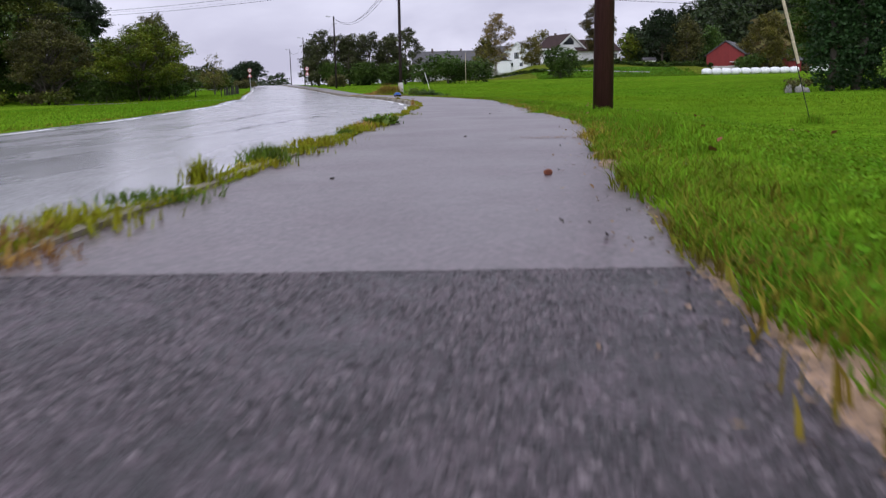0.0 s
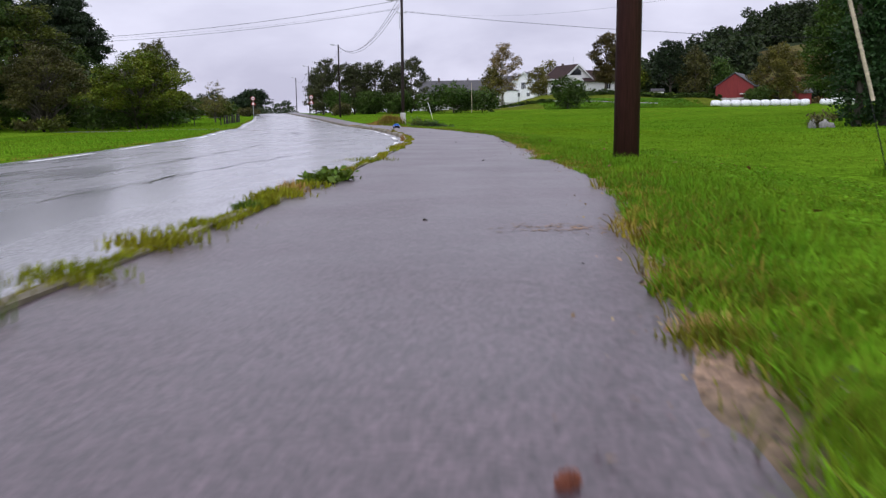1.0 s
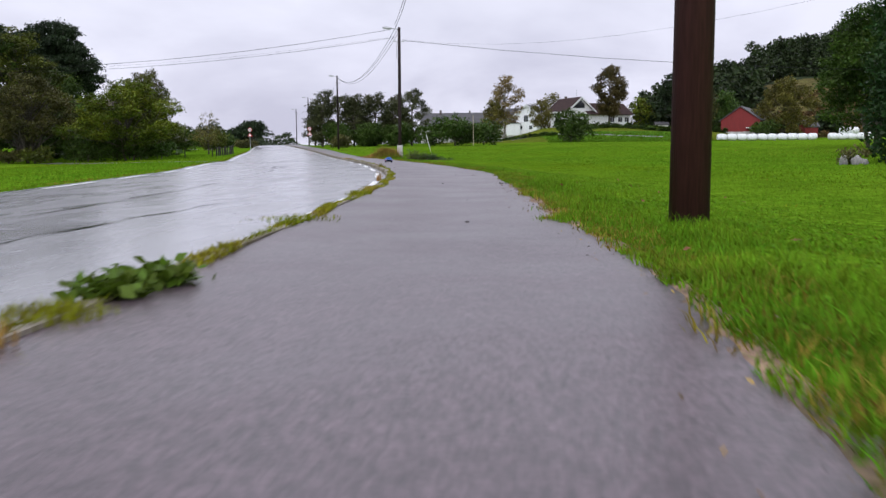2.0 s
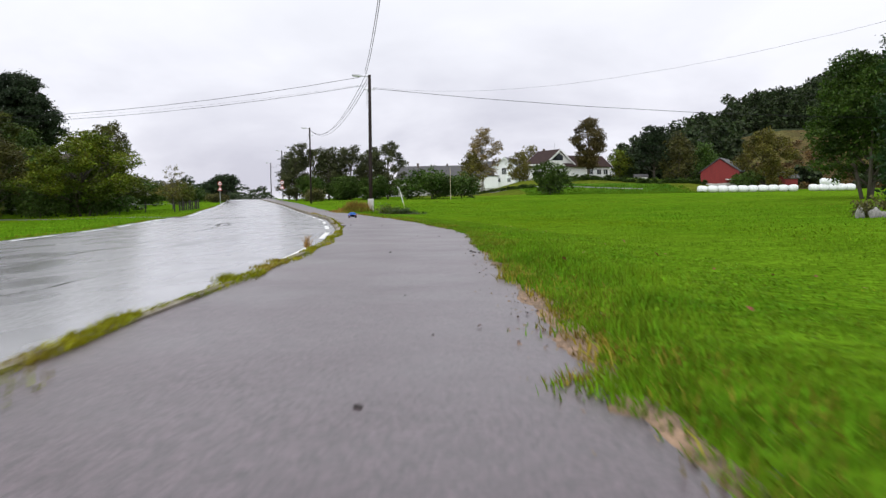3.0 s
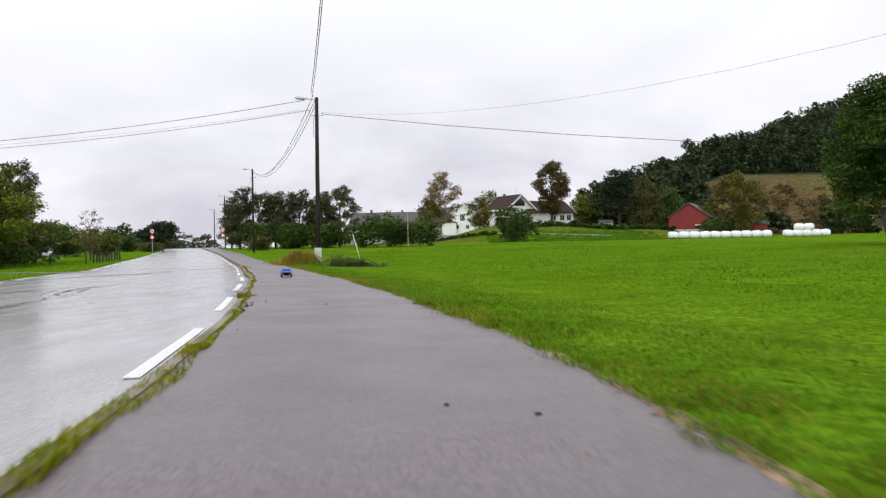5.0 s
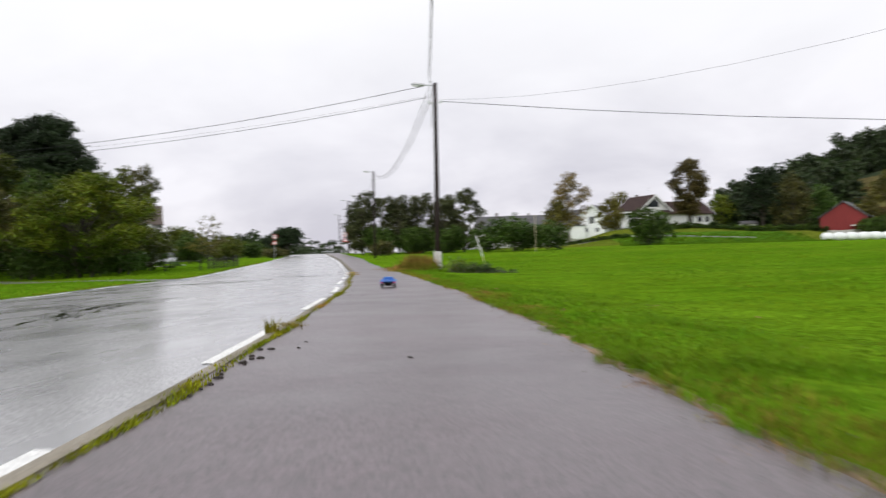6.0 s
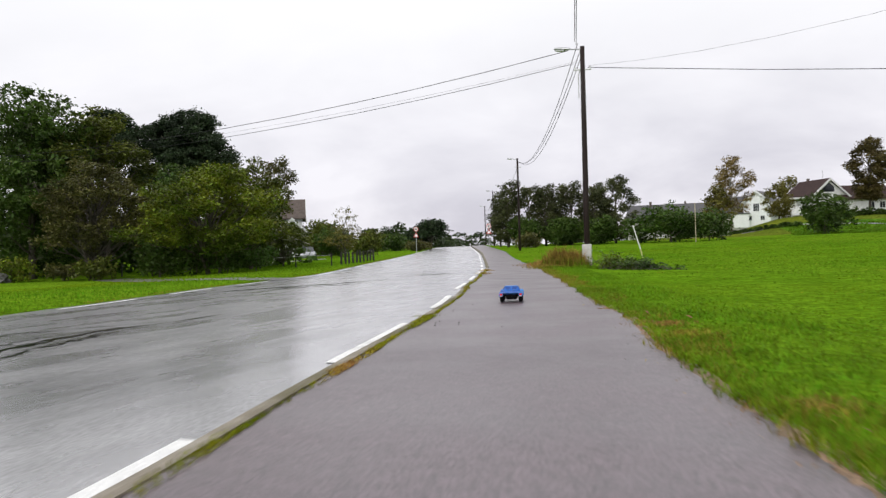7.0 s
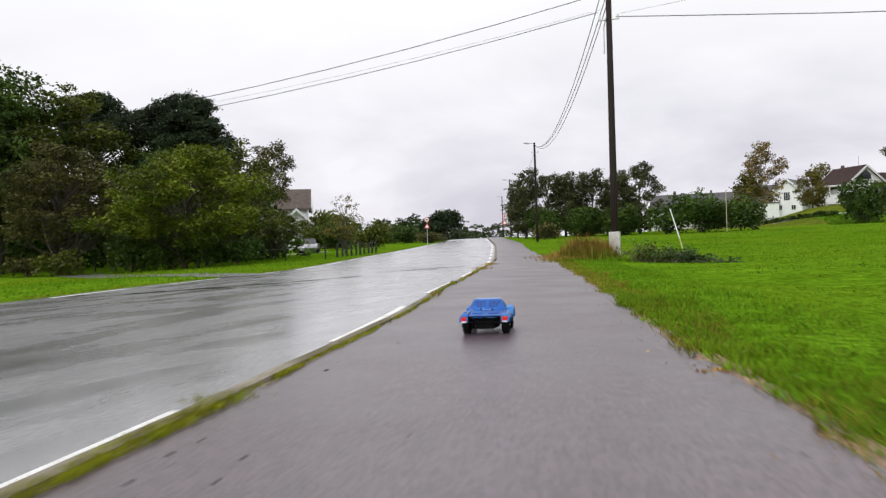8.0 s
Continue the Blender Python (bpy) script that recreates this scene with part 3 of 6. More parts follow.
seam([(-12.4, 49.9), (-11.3, 51.4), (-10.4, 53.0), (-9.8, 54.8), (-9.3, 57.0)], 0.55, 7)
seam([(-10.2, 59.6), (-9.5, 61.0), (-8.8, 64.2)], 0.45, 5)
seam([(-5.7, 35.0), (-6.6, 38.0), (-6.95, 39.5), (-6.7, 42.4)], 0.16, 9)
seam([(-2.15, 8.5), (-2.15, 12.2), (-2.0, 15), (-1.9, 17.5)], 0.05, 4)
seam([(-3.2, 9.0), (-3.3, 14), (-3.7, 20), (-4.4, 27)], 0.035, 5)
seam([(-8.1, 38.2), (-7.9, 39.6), (-6.9, 41.2)], 0.10, 5)
seam([(-4.9, 29.0), (-5.3, 32.5), (-6.0, 36)], 0.05, 5)

# driveway on the far side of the road
drive = Bag()
for i in range(13):
    u = i / 12
    x, y = -15.0 - 20 * u, 61.5 + 13 * u + 3 * u * u
    for s in (-1, 1):
        px, py = x + s * 0.6, y + s * 1.0
        drive.v.append((px, py, float(land(px, py)) + 0.015))
drive.f = [(2 * i, 2 * i + 1, 2 * i + 3, 2 * i + 2) for i in range(12)]
bag = Bag()
for i in range(9):
    x, y = -36.0 - 7.5 * i / 8, 112.4 - 7.0 * i / 8
    for s in (-1, 1):
        px, py = x + s * 0.7, y - s * 0.9
        bag.v.append((px, py, float(land(px, py)) + 0.06))
bag.f = [(2 * i, 2 * i + 1, 2 * i + 3, 2 * i + 2) for i in range(8)]
tagged(part("garden_drive", bag, M_CONCRETE), "pale gravel drive crossing the garden lawn", "driveway", "", "structure")
tagged(part("driveway", drive, M_GRAVEL), "narrow wet gravel driveway leaving the road", "driveway", "", "structure")


# ---- poles, wires ----
def sag(a, b, drop, n=14):
    a, b = Vector(a), Vector(b)
    return [a.lerp(b, i / n) - Vector((0, 0, drop * 4 * (i / n) * (1 - i / n))) for i in range(n + 1)]


def street_lamp(x, y, height, lean, material, r0=0.135, base=True):
    z = float(land(x, y))
    ob = thing("utility_pole", "tall dark creosoted wooden utility pole standing in the grass", "utility pole", "utility poles", at=(x, y, z))
    part("pole", Bag().tube([(0, 0, -0.4), (lean * 0.33, 0, height * 0.33), (lean * 0.66, 0, height * 0.66), (lean, 0, height)], [r0, r0 * 0.93, r0 * 0.84, r0 * 0.74], 16), material, ob, smooth=True)
    return ob


pole_near = street_lamp(2.42, 11.85, 9.4, 0.05, M_POLE, 0.135)
tagged(pole_near, "thick reddish-brown creosoted wooden pole at the path edge")

P2, P3, P4, P5 = (-4.48, 66.9), (-17.2, 119.1), (-29.6, 163), (-40.2, 203)


def lamp_head(parent, top, arm, turn):
    """A street lantern on a short bracket, reaching over the road."""
    d = Vector((math.cos(radians(turn)), math.sin(radians(turn)), 0))
    t = Vector(top)
    part("bracket", Bag().tube([t, t + d * arm * 0.6 + Vector((0, 0, 0.05)), t + d * arm + Vector((0, 0, 0.08))], 0.025, 8), M_STEEL, parent, "thin galvanised bracket")
    rot = Matrix.Rotation(radians(turn), 3, "Z") @ Matrix.Rotation(radians(-8), 3, "Y")
    c = t + d * (arm + 0.30) + Vector((0, 0, 0.12))
    head = Bag()
    secs = [(-0.36, 0.05, 0.04), (-0.30, 0.09, 0.075), (-0.05, 0.14, 0.10), (0.22, 0.15, 0.105), (0.36, 0.11, 0.075), (0.40, 0.05, 0.03)]
    for x, wy, hz in secs:
        head.v.extend(tuple(rot @ Vector((x, wy * math.cos(a), hz * math.sin(a) if math.sin(a) > 0 else hz * 0.35 * math.sin(a))) + c) for a in (2 * math.pi * k / 12 for k in range(12)))
    head.f = [(i * 12 + k, i * 12 + (k + 1) % 12, (i + 1) * 12 + (k + 1) % 12, (i + 1) * 12 + k) for i in range(len(secs) - 1) for k in range(12)] + [tuple(range(11, -1, -1)), tuple(60 + k for k in range(12))]
    h = part("lantern", head, M_STEEL, parent, "grey metal street lantern", smooth=True)
    part("diffuser", Bag().box(rot @ Vector((0.1, 0, -0.05)) + c, (0.42, 0.20, 0.05), 0.015, rot), M_GLASSY, h)


for (px, py), hgt, r0 in ((P2, 9.0, 0.125), (P3, 9.45, 0.125), (P4, 8.6, 0.11), (P5, 8.3, 0.11)):
    ob = street_lamp(px, py, hgt, 0.06 if py < 100 else 0.0, M_POLEDARK, r0)
    tagged(ob, "dark wooden pole with a street lantern over the road")
    lamp_head(ob, (0.03, 0, hgt - 0.12), 0.55, 160)
    part("crossbar", Bag().box((0.05, -0.02, hgt - 0.95), (0.7, 0.06, 0.06), 0.01), M_STEEL, ob)
    for s in (-0.3, 0.3):
        part("insulator", Bag().lathe([(0.01, 0), (0.035, 0.02), (0.03, 0.06), (0.035, 0.08), (0.012, 0.11)], 10, Matrix.Translation((0.05 + s, -0.02, hgt - 0.92))), M_GLASSY, ob)
    if py < 100:
        part("concrete_collar", Bag().box((0, -0.02, 0.40), (0.36, 0.34, 1.12), 0.03), M_CONCRETE, ob, "pale concrete collar at the foot")
        part("cable_conduit", Bag().tube([(-0.13, -0.06, hgt - 2.1), (-0.12, -0.06, hgt - 1.2), (-0.02, -0.12, hgt - 0.9)], 0.02, 6), M_STEEL, ob)

z2, z3 = float(land(*P2)), float(land(*P3))
for k, (a, b, drop, r) in enumerate([
        ((-4.45, 66.9, 8.85), (-17.2, 119.1, 9.9), 1.85, 0.015), ((-4.6, 66.9, 9.0), (-17.3, 119.1, 10.0), 2.0, 0.015), ((-4.4, 66.9, 8.65), (-17.1, 119.1, 9.8), 1.9, 0.015),
        ((-4.72, 66.9, 9.1), (2.22, 11.85, 9.3), 1.2, 0.014), ((-4.66, 66.9, 8.95), (2.20, 11.85, 9.0), 1.25, 0.014),
        ((-5.0, 66.9, 8.75), (-53.7, 75.6, 8.0), 1.38, 0.014), ((-4.8, 66.9, 8.2), (-53.4, 77.3, 7.8), 1.25, 0.012), ((-4.7, 66.9, 8.28), (-53.4, 76.8, 8.0), 1.2, 0.004),
        ((-4.2, 66.9, 8.0), (89.8, 55.3, 8.1), 3.16, 0.014), ((-4.2, 66.9, 8.08), (24.9, 26.4, 8.4), 2.25, 0.004),
        ((-17.2, 119.1, z3 + 8.6), (-29.6, 163, float(land(*P4)) + 8.0), 1.6, 0.012), ((-29.6, 163, float(land(*P4)) + 8.0), (-40.2, 203, float(land(*P5)) + 7.8), 1.4, 0.014),
        ((2.42, 11.85, 9.2), (3.4, -26, 9.0), 0.8, 0.014)]):
    tagged(part("overhead_cable", Bag().tube(sag(a, b, drop), r, 5), M_WIRE), "thin dark overhead cable sagging between the poles", "cable", "overhead cables")

guy = thing("guy_wire", "steel stay wire in a yellowed plastic guard tube anchored in grass", "stay wire", at=(5.3, 12.2, float(land(5.3, 12.2))))
d = Vector((2.5 - 5.3, 11.85 - 12.2, 8.9 + 0.2))
part("wire", Bag().tube([(0, 0, -0.1), d * 0.5, d], 0.006, 6), M_WIRE, guy)
part("guard_tube", Bag().tube([d * 0.088, d * 0.20, d * 0.36], [0.024, 0.023, 0.022], 10), M_TUBE, guy, "yellowed plastic guard tube")


# ---- trees ----
def crown_points(blobs, per, spread, rng, hollow=0.55):
    """Leaf places: clusters on and inside the blobs, uneven, with gaps."""
    out = []
    for (c, r) in blobs:
        c, r = np.array(c), np.array(r)
        area = (r[0] * r[1] + r[1] * r[2] + r[0] * r[2]) / 3
        n = max(6, int(area * per))
        d = rng.normal(size=(n, 3))
        d /= np.linalg.norm(d, axis=1)[:, None]
        rad = hollow + (1 - hollow) * np.sqrt(rng.uniform(0, 1, n))
        wob = 1 + 0.20 * np.sin(d[:, 0] * 4 + c[0]) * np.sin(d[:, 1] * 5 + c[1] * 3) + 0.14 * np.sin(d[:, 2] * 7 + c[0] * 2)
        cl = c + d * r * (rad * wob)[:, None]
        k = rng.integers(7, 15, n)
        cl = np.repeat(cl, k, 0)
        out.append(cl + rng.normal(size=cl.shape) * spread * np.array([1, 1, 0.6]))
    return np.concatenate(out)


def limb(bag, a, b, r0, r1, rng, bend=0.12):
    a, b = Vector(a), Vector(b)
    ln = (b - a).length
    pts = [a.lerp(b, i / 4) + (Vector(rng.normal(size=3)) * bend * ln * 0.25 if 0 < i < 4 else Vector()) for i in range(5)]
    bag.tube(pts, [r0 + (r1 - r0) * i / 4 for i in range(5)], 6)


def tree(x, y, label, leaf, height, width, seed, shape="round", clear=0.25, leaf_size=0.24, per=16, bark=None, name="tree", stems=1, category="tree", group="", squash=1.0, z=None):
    rng = np.random.default_rng(seed)
    bark = bark or M_BARK
    z = float(land(x, y)) if z is None else z
    ob = thing(name, label, category, group, at=(x, y, z - 0.05))
    h, w = height, width / 2
    blobs = []
    if shape == "round":
        n = 13
        for i in range(n):
            t = (i + 0.5) / n
            zz = h * (clear + (0.93 - clear) * t)
            prof = math.sin(math.pi * min(1, 0.16 + 0.80 * t)) ** 0.7
            ring = w * prof * rng.uniform(0.35, 0.72)
            a = i * 2.4 + rng.uniform(-0.5, 0.5)
            s = w * rng.uniform(0.34, 0.52) * (0.6 + 0.4 * prof)
            blobs.append(((ring * math.cos(a), ring * math.sin(a) * squash, zz), (s, s * squash, s * rng.uniform(0.6, 0.85))))
        blobs.append(((0, 0, h * (0.55 + clear * 0.3)), (w * 0.6, w * 0.6 * squash, h * (1 - clear) * 0.36)))
    elif shape == "spray":
        # flattened leafy sprays spread over a wide uneven dome
        n = 74
        for i in range(n):
            t = (i + 0.5) / n
            up = 1 - 1.4 * t
            out = math.sqrt(max(0.05, 1 - up * up)) * rng.uniform(0.5, 1.06)
            a = i * 2.4 + rng.uniform(-0.5, 0.5)
            s = w * rng.uniform(0.10, 0.25)
            zz = h * (clear + (1 - clear) * (0.27 + 0.68 * up * rng.uniform(0.7, 1.04)))
            blobs.append(((0.86 * w * out * math.cos(a), 0.86 * w * out * math.sin(a) * squash, zz), (s, s, s * rng.uniform(0.28, 0.5))))
    elif shape == "shoots":
        # low spread with thin shoots standing up out of it
        for i in range(20):
            a = i * 2.4 + rng.uniform(-0.4, 0.4)
            ring = w * rng.uniform(0.1, 0.8)
            up = i % 4 == 0
            zz = h * (rng.uniform(0.78, 0.92) if up else rng.uniform(clear, 0.66))
            s = w * (0.10 if up else rng.uniform(0.2, 0.34))
            blobs.append(((ring * (0.6 if up else 1) * math.cos(a), ring * (0.6 if up else 1) * math.sin(a), zz), (s, s, h * 0.12 if up else s * 0.6)))
    elif shape == "oval":
        # airy upright crown, widest in its middle
        for i in range(22):
            t = (i + 0.5) / 22
            zz = h * (clear + (0.96 - clear) * t)
            ring = w * math.sin(math.pi * (0.14 + 0.76 * t)) ** 0.8 * rng.uniform(0.3, 0.85)
            a = i * 2.4 + rng.uniform(-0.5, 0.5)
            s = w * rng.uniform(0.18, 0.32)
            blobs.append(((ring * math.cos(a), ring * math.sin(a), zz), (s, s, s * rng.uniform(0.6, 0.9))))
    elif shape == "birch":
        for i in range(14):
            t = (i + 0.5) / 14
            zz = h * (clear + (0.97 - clear) * t)
            ring = w * (1 - 0.75 * t) * rng.uniform(0.3, 0.75)
            a = i * 2.4 + rng.uniform(-0.6, 0.6)
            s = w * rng.uniform(0.24, 0.40) * (1.1 - 0.5 * t)
            blobs.append(((ring * math.cos(a), ring * math.sin(a), zz), (s, s, s * rng.uniform(0.9, 1.3))))
    elif shape == "pine":
        # flat needle clumps over an umbrella-shaped dome, open below
        for i in range(46):
            t = (i + 0.5) / 46
            el = math.asin(min(1, 0.02 + 0.98 * t))
            rad = rng.uniform(0.72, 1.0) if i % 4 else rng.uniform(0.3, 0.7)
            a = i * 2.4 + rng.uniform(-0.6, 0.6)
            ring = 0.86 * w * math.cos(el) * rad
            zz = h * (clear + (0.95 - clear) * math.sin(el) ** 0.9 * (0.55 + 0.45 * rad))
            s = w * rng.uniform(0.20, 0.31)
            blobs.append(((ring * math.cos(a), ring * math.sin(a), zz), (s, s, s * rng.uniform(0.34, 0.5))))
    elif shape == "column":
        for i in range(9):
            t = (i + 0.5) / 9
            s = w * (0.95 - 0.5 * t * t) * (0.75 + 0.25 * min(1, 5 * t))
            blobs.append(((rng.uniform(-0.1, 0.1) * w, rng.uniform(-0.1, 0.1) * w, h * (0.04 + 0.92 * t)), (s, s, h * 0.085)))
    elif shape == "bush":
        for i in range(9):
            a = i * 2.4
            ring = w * rng.uniform(0.2, 0.62)
            s = w * rng.uniform(0.32, 0.46)
            blobs.append(((ring * math.cos(a), ring * math.sin(a) * squash, h * rng.uniform(0.28, 0.66)), (s, s * squash, h * rng.uniform(0.25, 0.36))))
    wood = Bag()
    top = Vector((0, 0, h * (0.9 if shape in ("birch", "pine", "column") else 0.7)))
    tr = max(0.05, h * 0.022)
    for sidx in range(stems):
        a = sidx * 2.1 + 0.4
        foot = Vector((0.16 * (stems > 1) * math.cos(a) * w * 0.4, 0.16 * (stems > 1) * math.sin(a) * w * 0.4, -0.2))
        tip = top + Vector((math.cos(a), math.sin(a), 0)) * (w * 0.42 if stems > 1 else 0.0)
        limb(wood, foot, tip, tr * (0.7 if stems > 1 else 1), tr * 0.25, rng, 0.06)
    for (c, r) in blobs:
        c = Vector(c)
        k = max(0.12, (c.z - c.xy.length * 0.7) / h)
        start = top * min(0.95, k / 0.9)
        limb(wood, start, c, tr * 0.34, tr * 0.08, rng)
        for q in range(2):
            e = c + Vector(rng.normal(size=3)).normalized() * r[0] * 0.85
            limb(wood, c, e, tr * 0.09, tr * 0.03, rng)
    part("trunk", wood, bark, ob, smooth=True)
    pts = crown_points(blobs, per, leaf_size * 1.15, rng)
    pts = pts[pts[:, 2] > 0.05]
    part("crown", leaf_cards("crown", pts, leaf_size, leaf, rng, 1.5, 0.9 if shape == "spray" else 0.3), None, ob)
    return ob


# grove on the far side of the road
tree(-44.5, 81.8, "tall broad dark-green deciduous tree at the grove edge", L_DARK, 13.6, 11, 1, clear=0.15, leaf_size=0.21, per=30)
tree(-50.5, 90.0, "tall dark-green deciduous tree behind the garden hedge", L_DARK, 13.5, 9, 2, clear=0.2, leaf_size=0.22, per=26)
tree(-55.2, 104.8, "dark Scots pine with flat layered crown", L_PINE, 16.4, 7.4, 3, "pine", 0.66, 0.18, 95, group="pines")
tree(-51.0, 111.5, "broad dark Scots pine rising above the grove", L_PINE, 16.5, 12.4, 4, "pine", 0.48, 0.18, 95, group="pines")
tree(-37.0, 78.6, "low spreading tree with dull brownish foliage", L_BROWNGREEN, 7.6, 8.6, 5, "spray", clear=0.27, leaf_size=0.14, per=70, stems=3)
tree(-45.0, 101.0, "dark leafy tree under the broad pine", L_DARK, 9.6, 9.0, 12, clear=0.1, leaf_size=0.2, per=30)
tree(-41.0, 84.5, "medium tree with olive-green foliage", L_OLIVEDARK, 12.3, 9.4, 6, "spray", clear=0.25, leaf_size=0.17, per=60)
tree(-28.4, 78.3, "broad apple tree with yellowing green leaves", L_YELLOWGREEN, 6.9, 10.0, 7, "spray", clear=0.22, leaf_size=0.14, per=75, stems=3)
tree(-29.4, 85.0, "dark olive-green tree behind the apple tree", L_OLIVEDARK, 8.0, 6.0, 8, "spray", clear=0.15, leaf_size=0.16, per=60)
tree(-35.0, 100.0, "slender birch with thin brownish drooping foliage", L_BROWNGREEN, 9.3, 4.4, 9, "oval", 0.5, 0.13, 100, M_BIRCHBARK)
tree(-27.4, 97.0, "young fruit tree with upright leafy shoots", L_OLIVE, 4.3, 4.0, 10, "shoots", 0.25, 0.10, 50)
droop = tree(-29.0, 89.0, "small drooping dark tree with bare pale boughs on the lawn", L_OLIVEDARK, 3.3, 5.2, 11, "spray", clear=0.42, leaf_size=0.12, per=45)
rngb = np.random.default_rng(14)
bough = Bag()
for k in range(4):
    o = Vector((0.7 + 0.2 * k, -1.3, 0.12 * k))
    limb(bough, Vector((-2.4, -1.27, 1.5)) + o, Vector((-1.0, -0.5, 2.4)) + o, 0.06, 0.045, rngb)
    limb(bough, Vector((-1.0, -0.5, 2.4)) + o, Vector((1.2, 0.6, 1.5 - 0.1 * k)) + o, 0.045, 0.015, rngb)
part("bough", bough, M_BIRCHBARK, droop, "bare pale arching boughs")
for i, (x, y, h, w, lf) in enumerate([(-45.5, 78, 2.2, 4.5, L_DARK), (-41.5, 76.5, 1.7, 3.4, L_YELLOWGREEN), (-35.4, 76.4, 1.4, 3.4, L_OLIVEDARK), (-31.4, 77.4, 2.4, 3.4, L_DARK), (-29.2, 77.8, 2.6, 3.2, L_DARK), (-25.8, 79.0, 1.7, 2.8, L_GREEN), (-33.4, 79.5, 2.6, 3.2, L_DARK), (-38.0, 77, 1.3, 3.0, L_BROWNGREEN), (-27.2, 78.0, 2.2, 3.2, L_DARK), (-49, 80, 2.4, 5, L_DARK), (-33, 90, 2.0, 4, L_DARK)]):
    tree(x, y, "dense garden shrub under the trees", lf, h, w, 40 + i, "bush", leaf_size=0.16, per=30, name="shrub", category="shrub", group="garden shrubs")
for i, (x, y, h, w, lf) in enumerate([(-42, 151, 2.7, 6, L_DARK), (-47, 155, 3.2, 7, L_BROWNGREEN), (-53, 150, 3.3, 8, L_OLIVE), (-60, 148, 4, 9, L_DARK), (-43, 128, 4.2, 6, L_OLIVEDARK), (-53, 122, 4.6, 6, L_DARK), (-38.5, 120, 3.5, 5, L_DARK), (-32.0, 114, 3.0, 4.0, L_OLIVEDARK), (-36.4, 145, 1.5, 4, L_BROWNGREEN), (-66, 140, 5.0, 10, L_DARK)]):
    tree(x, y, "rounded hedge tree beside the far road", lf, h, w, 60 + i, "round" if h > 3.6 else "bush", 0.05, 0.22, 30, group="hedge trees")
tree(-41.2, 168.0, "dark windswept pine at the crest of the road", L_PINE, 4.9, 5.6, 70, "pine", 0.4, 0.3, 22, group="pines")
tree(-44.5, 171.0, "dark pine beside the crest of the road", L_PINE, 3.6, 6.0, 71, "pine", 0.2, 0.3, 22, group="pines")

# grove beyond the second lamp
for i, (x, y, h, w, lf, sh) in enumerate([(-25.6, 154.5, 9.6, 6, L_GROVE, "oval"), (-23.0, 157, 9.0, 6, L_GROVE, "oval"), (-20.4, 156, 8.9, 5.6, L_GROVE, "oval"), (-17.2, 160, 9.2, 6, L_GROVE, "oval"), (-14.0, 163, 8.9, 6, L_GROVE, "oval"), (-10.4, 155.7, 9.4, 6.4, L_GROVE, "oval"), (-27.5, 158, 7.5, 5, L_GROVE, "oval"), (-20, 164, 8.2, 7, L_GROVE, "oval"), (-13.5, 157.5, 7.8, 6, L_GROVE, "oval"), (-17.5, 153, 4.6, 6, L_DARK, "bush"), (-22.5, 152, 4.4, 6, L_DARK, "bush"), (-12.5, 152, 4.0, 6, L_DARK, "bush")]):
    tree(x, y, "grove tree with thin dark autumn foliage", lf, h, w, 80 + i, sh, 0.10, 0.20, 60, group="roadside grove")
for i, (x, y, h, w, lf) in enumerate([(-2.6, 140.5, 5.0, 7.4, L_MID), (1.8, 141.5, 4.0, 5.5, L_DARK), (-6.5, 145, 3.6, 5, L_DARK), (-20.2, 139, 2.0, 4.5, L_BROWNGREEN), (16.5, 154.2, 6.0, 8.0, L_DARK), (-3, 150, 4.6, 6, L_DARK)]):
    tree(x, y, "large rounded garden bush", lf, h, w, 100 + i, "bush", leaf_size=0.26, per=20, name="bush", category="bush", group="garden bushes")
tree(6.1, 179.6, "tall birch with thin yellow autumn leaves", L_BIRCH, 12.8, 7.6, 110, "oval", 0.30, 0.19, 42, M_BIRCHBARK)
tree(4.0, 177.5, "olive autumn tree beside the birch", L_OLIVE, 8.2, 6.0, 111, clear=0.1, leaf_size=0.28, per=14)
tree(26.5, 178.9, "tall tree with rusty autumn foliage beside the house", L_RUST, 11.4, 8.4, 112, "oval", 0.20, 0.21, 75)
tree(41.3, 188.4, "dark pine behind the meadow", L_PINE, 11.6, 7.5, 113, "pine", 0.25, 0.32, 22, group="pines")
tree(45.6, 185.3, "brownish broadleaf tree at the hill foot", L_BROWNGREEN, 10.4, 7.5, 114, clear=0.1, leaf_size=0.32, per=12)
tree(52.0, 190.0, "green broadleaf tree at the hill foot", L_GREEN, 9.0, 8.0, 115, clear=0.1, leaf_size=0.32, per=12)
tree(35.8, 197.0, "green hedge tree behind the house", L_YELLOWGREEN, 6.6, 6.0, 116, clear=0.1, leaf_size=0.32, per=12)
tree(13.2, 178.0, "olive-green tree beside the veranda of the white house", L_OLIVE, 5.8, 5.2, 121, "oval", 0.10, 0.20, 60)
tree(18.0, 206.0, "green tree behind the white house", L_OLIVE, 8.6, 6.0, 117, clear=0.1, leaf_size=0.32, per=12)
tree(58.1, 172.8, "rounded olive-brown tree beside the red barn", L_OLIVE, 10.8, 11.0, 118, "oval", clear=0.06, leaf_size=0.24, per=44)
tree(53.2, 169.0, "dark leafy shrub before the red barn", L_DARK, 4.2, 5.4, 119, "bush", leaf_size=0.26, per=18, name="shrub", category="shrub")
tree(30.7, 73.2, "large round-crowned green tree with several stems in the meadow", L_MID, 10.6, 9.2, 120, clear=0.18, leaf_size=0.15, per=100, stems=4)
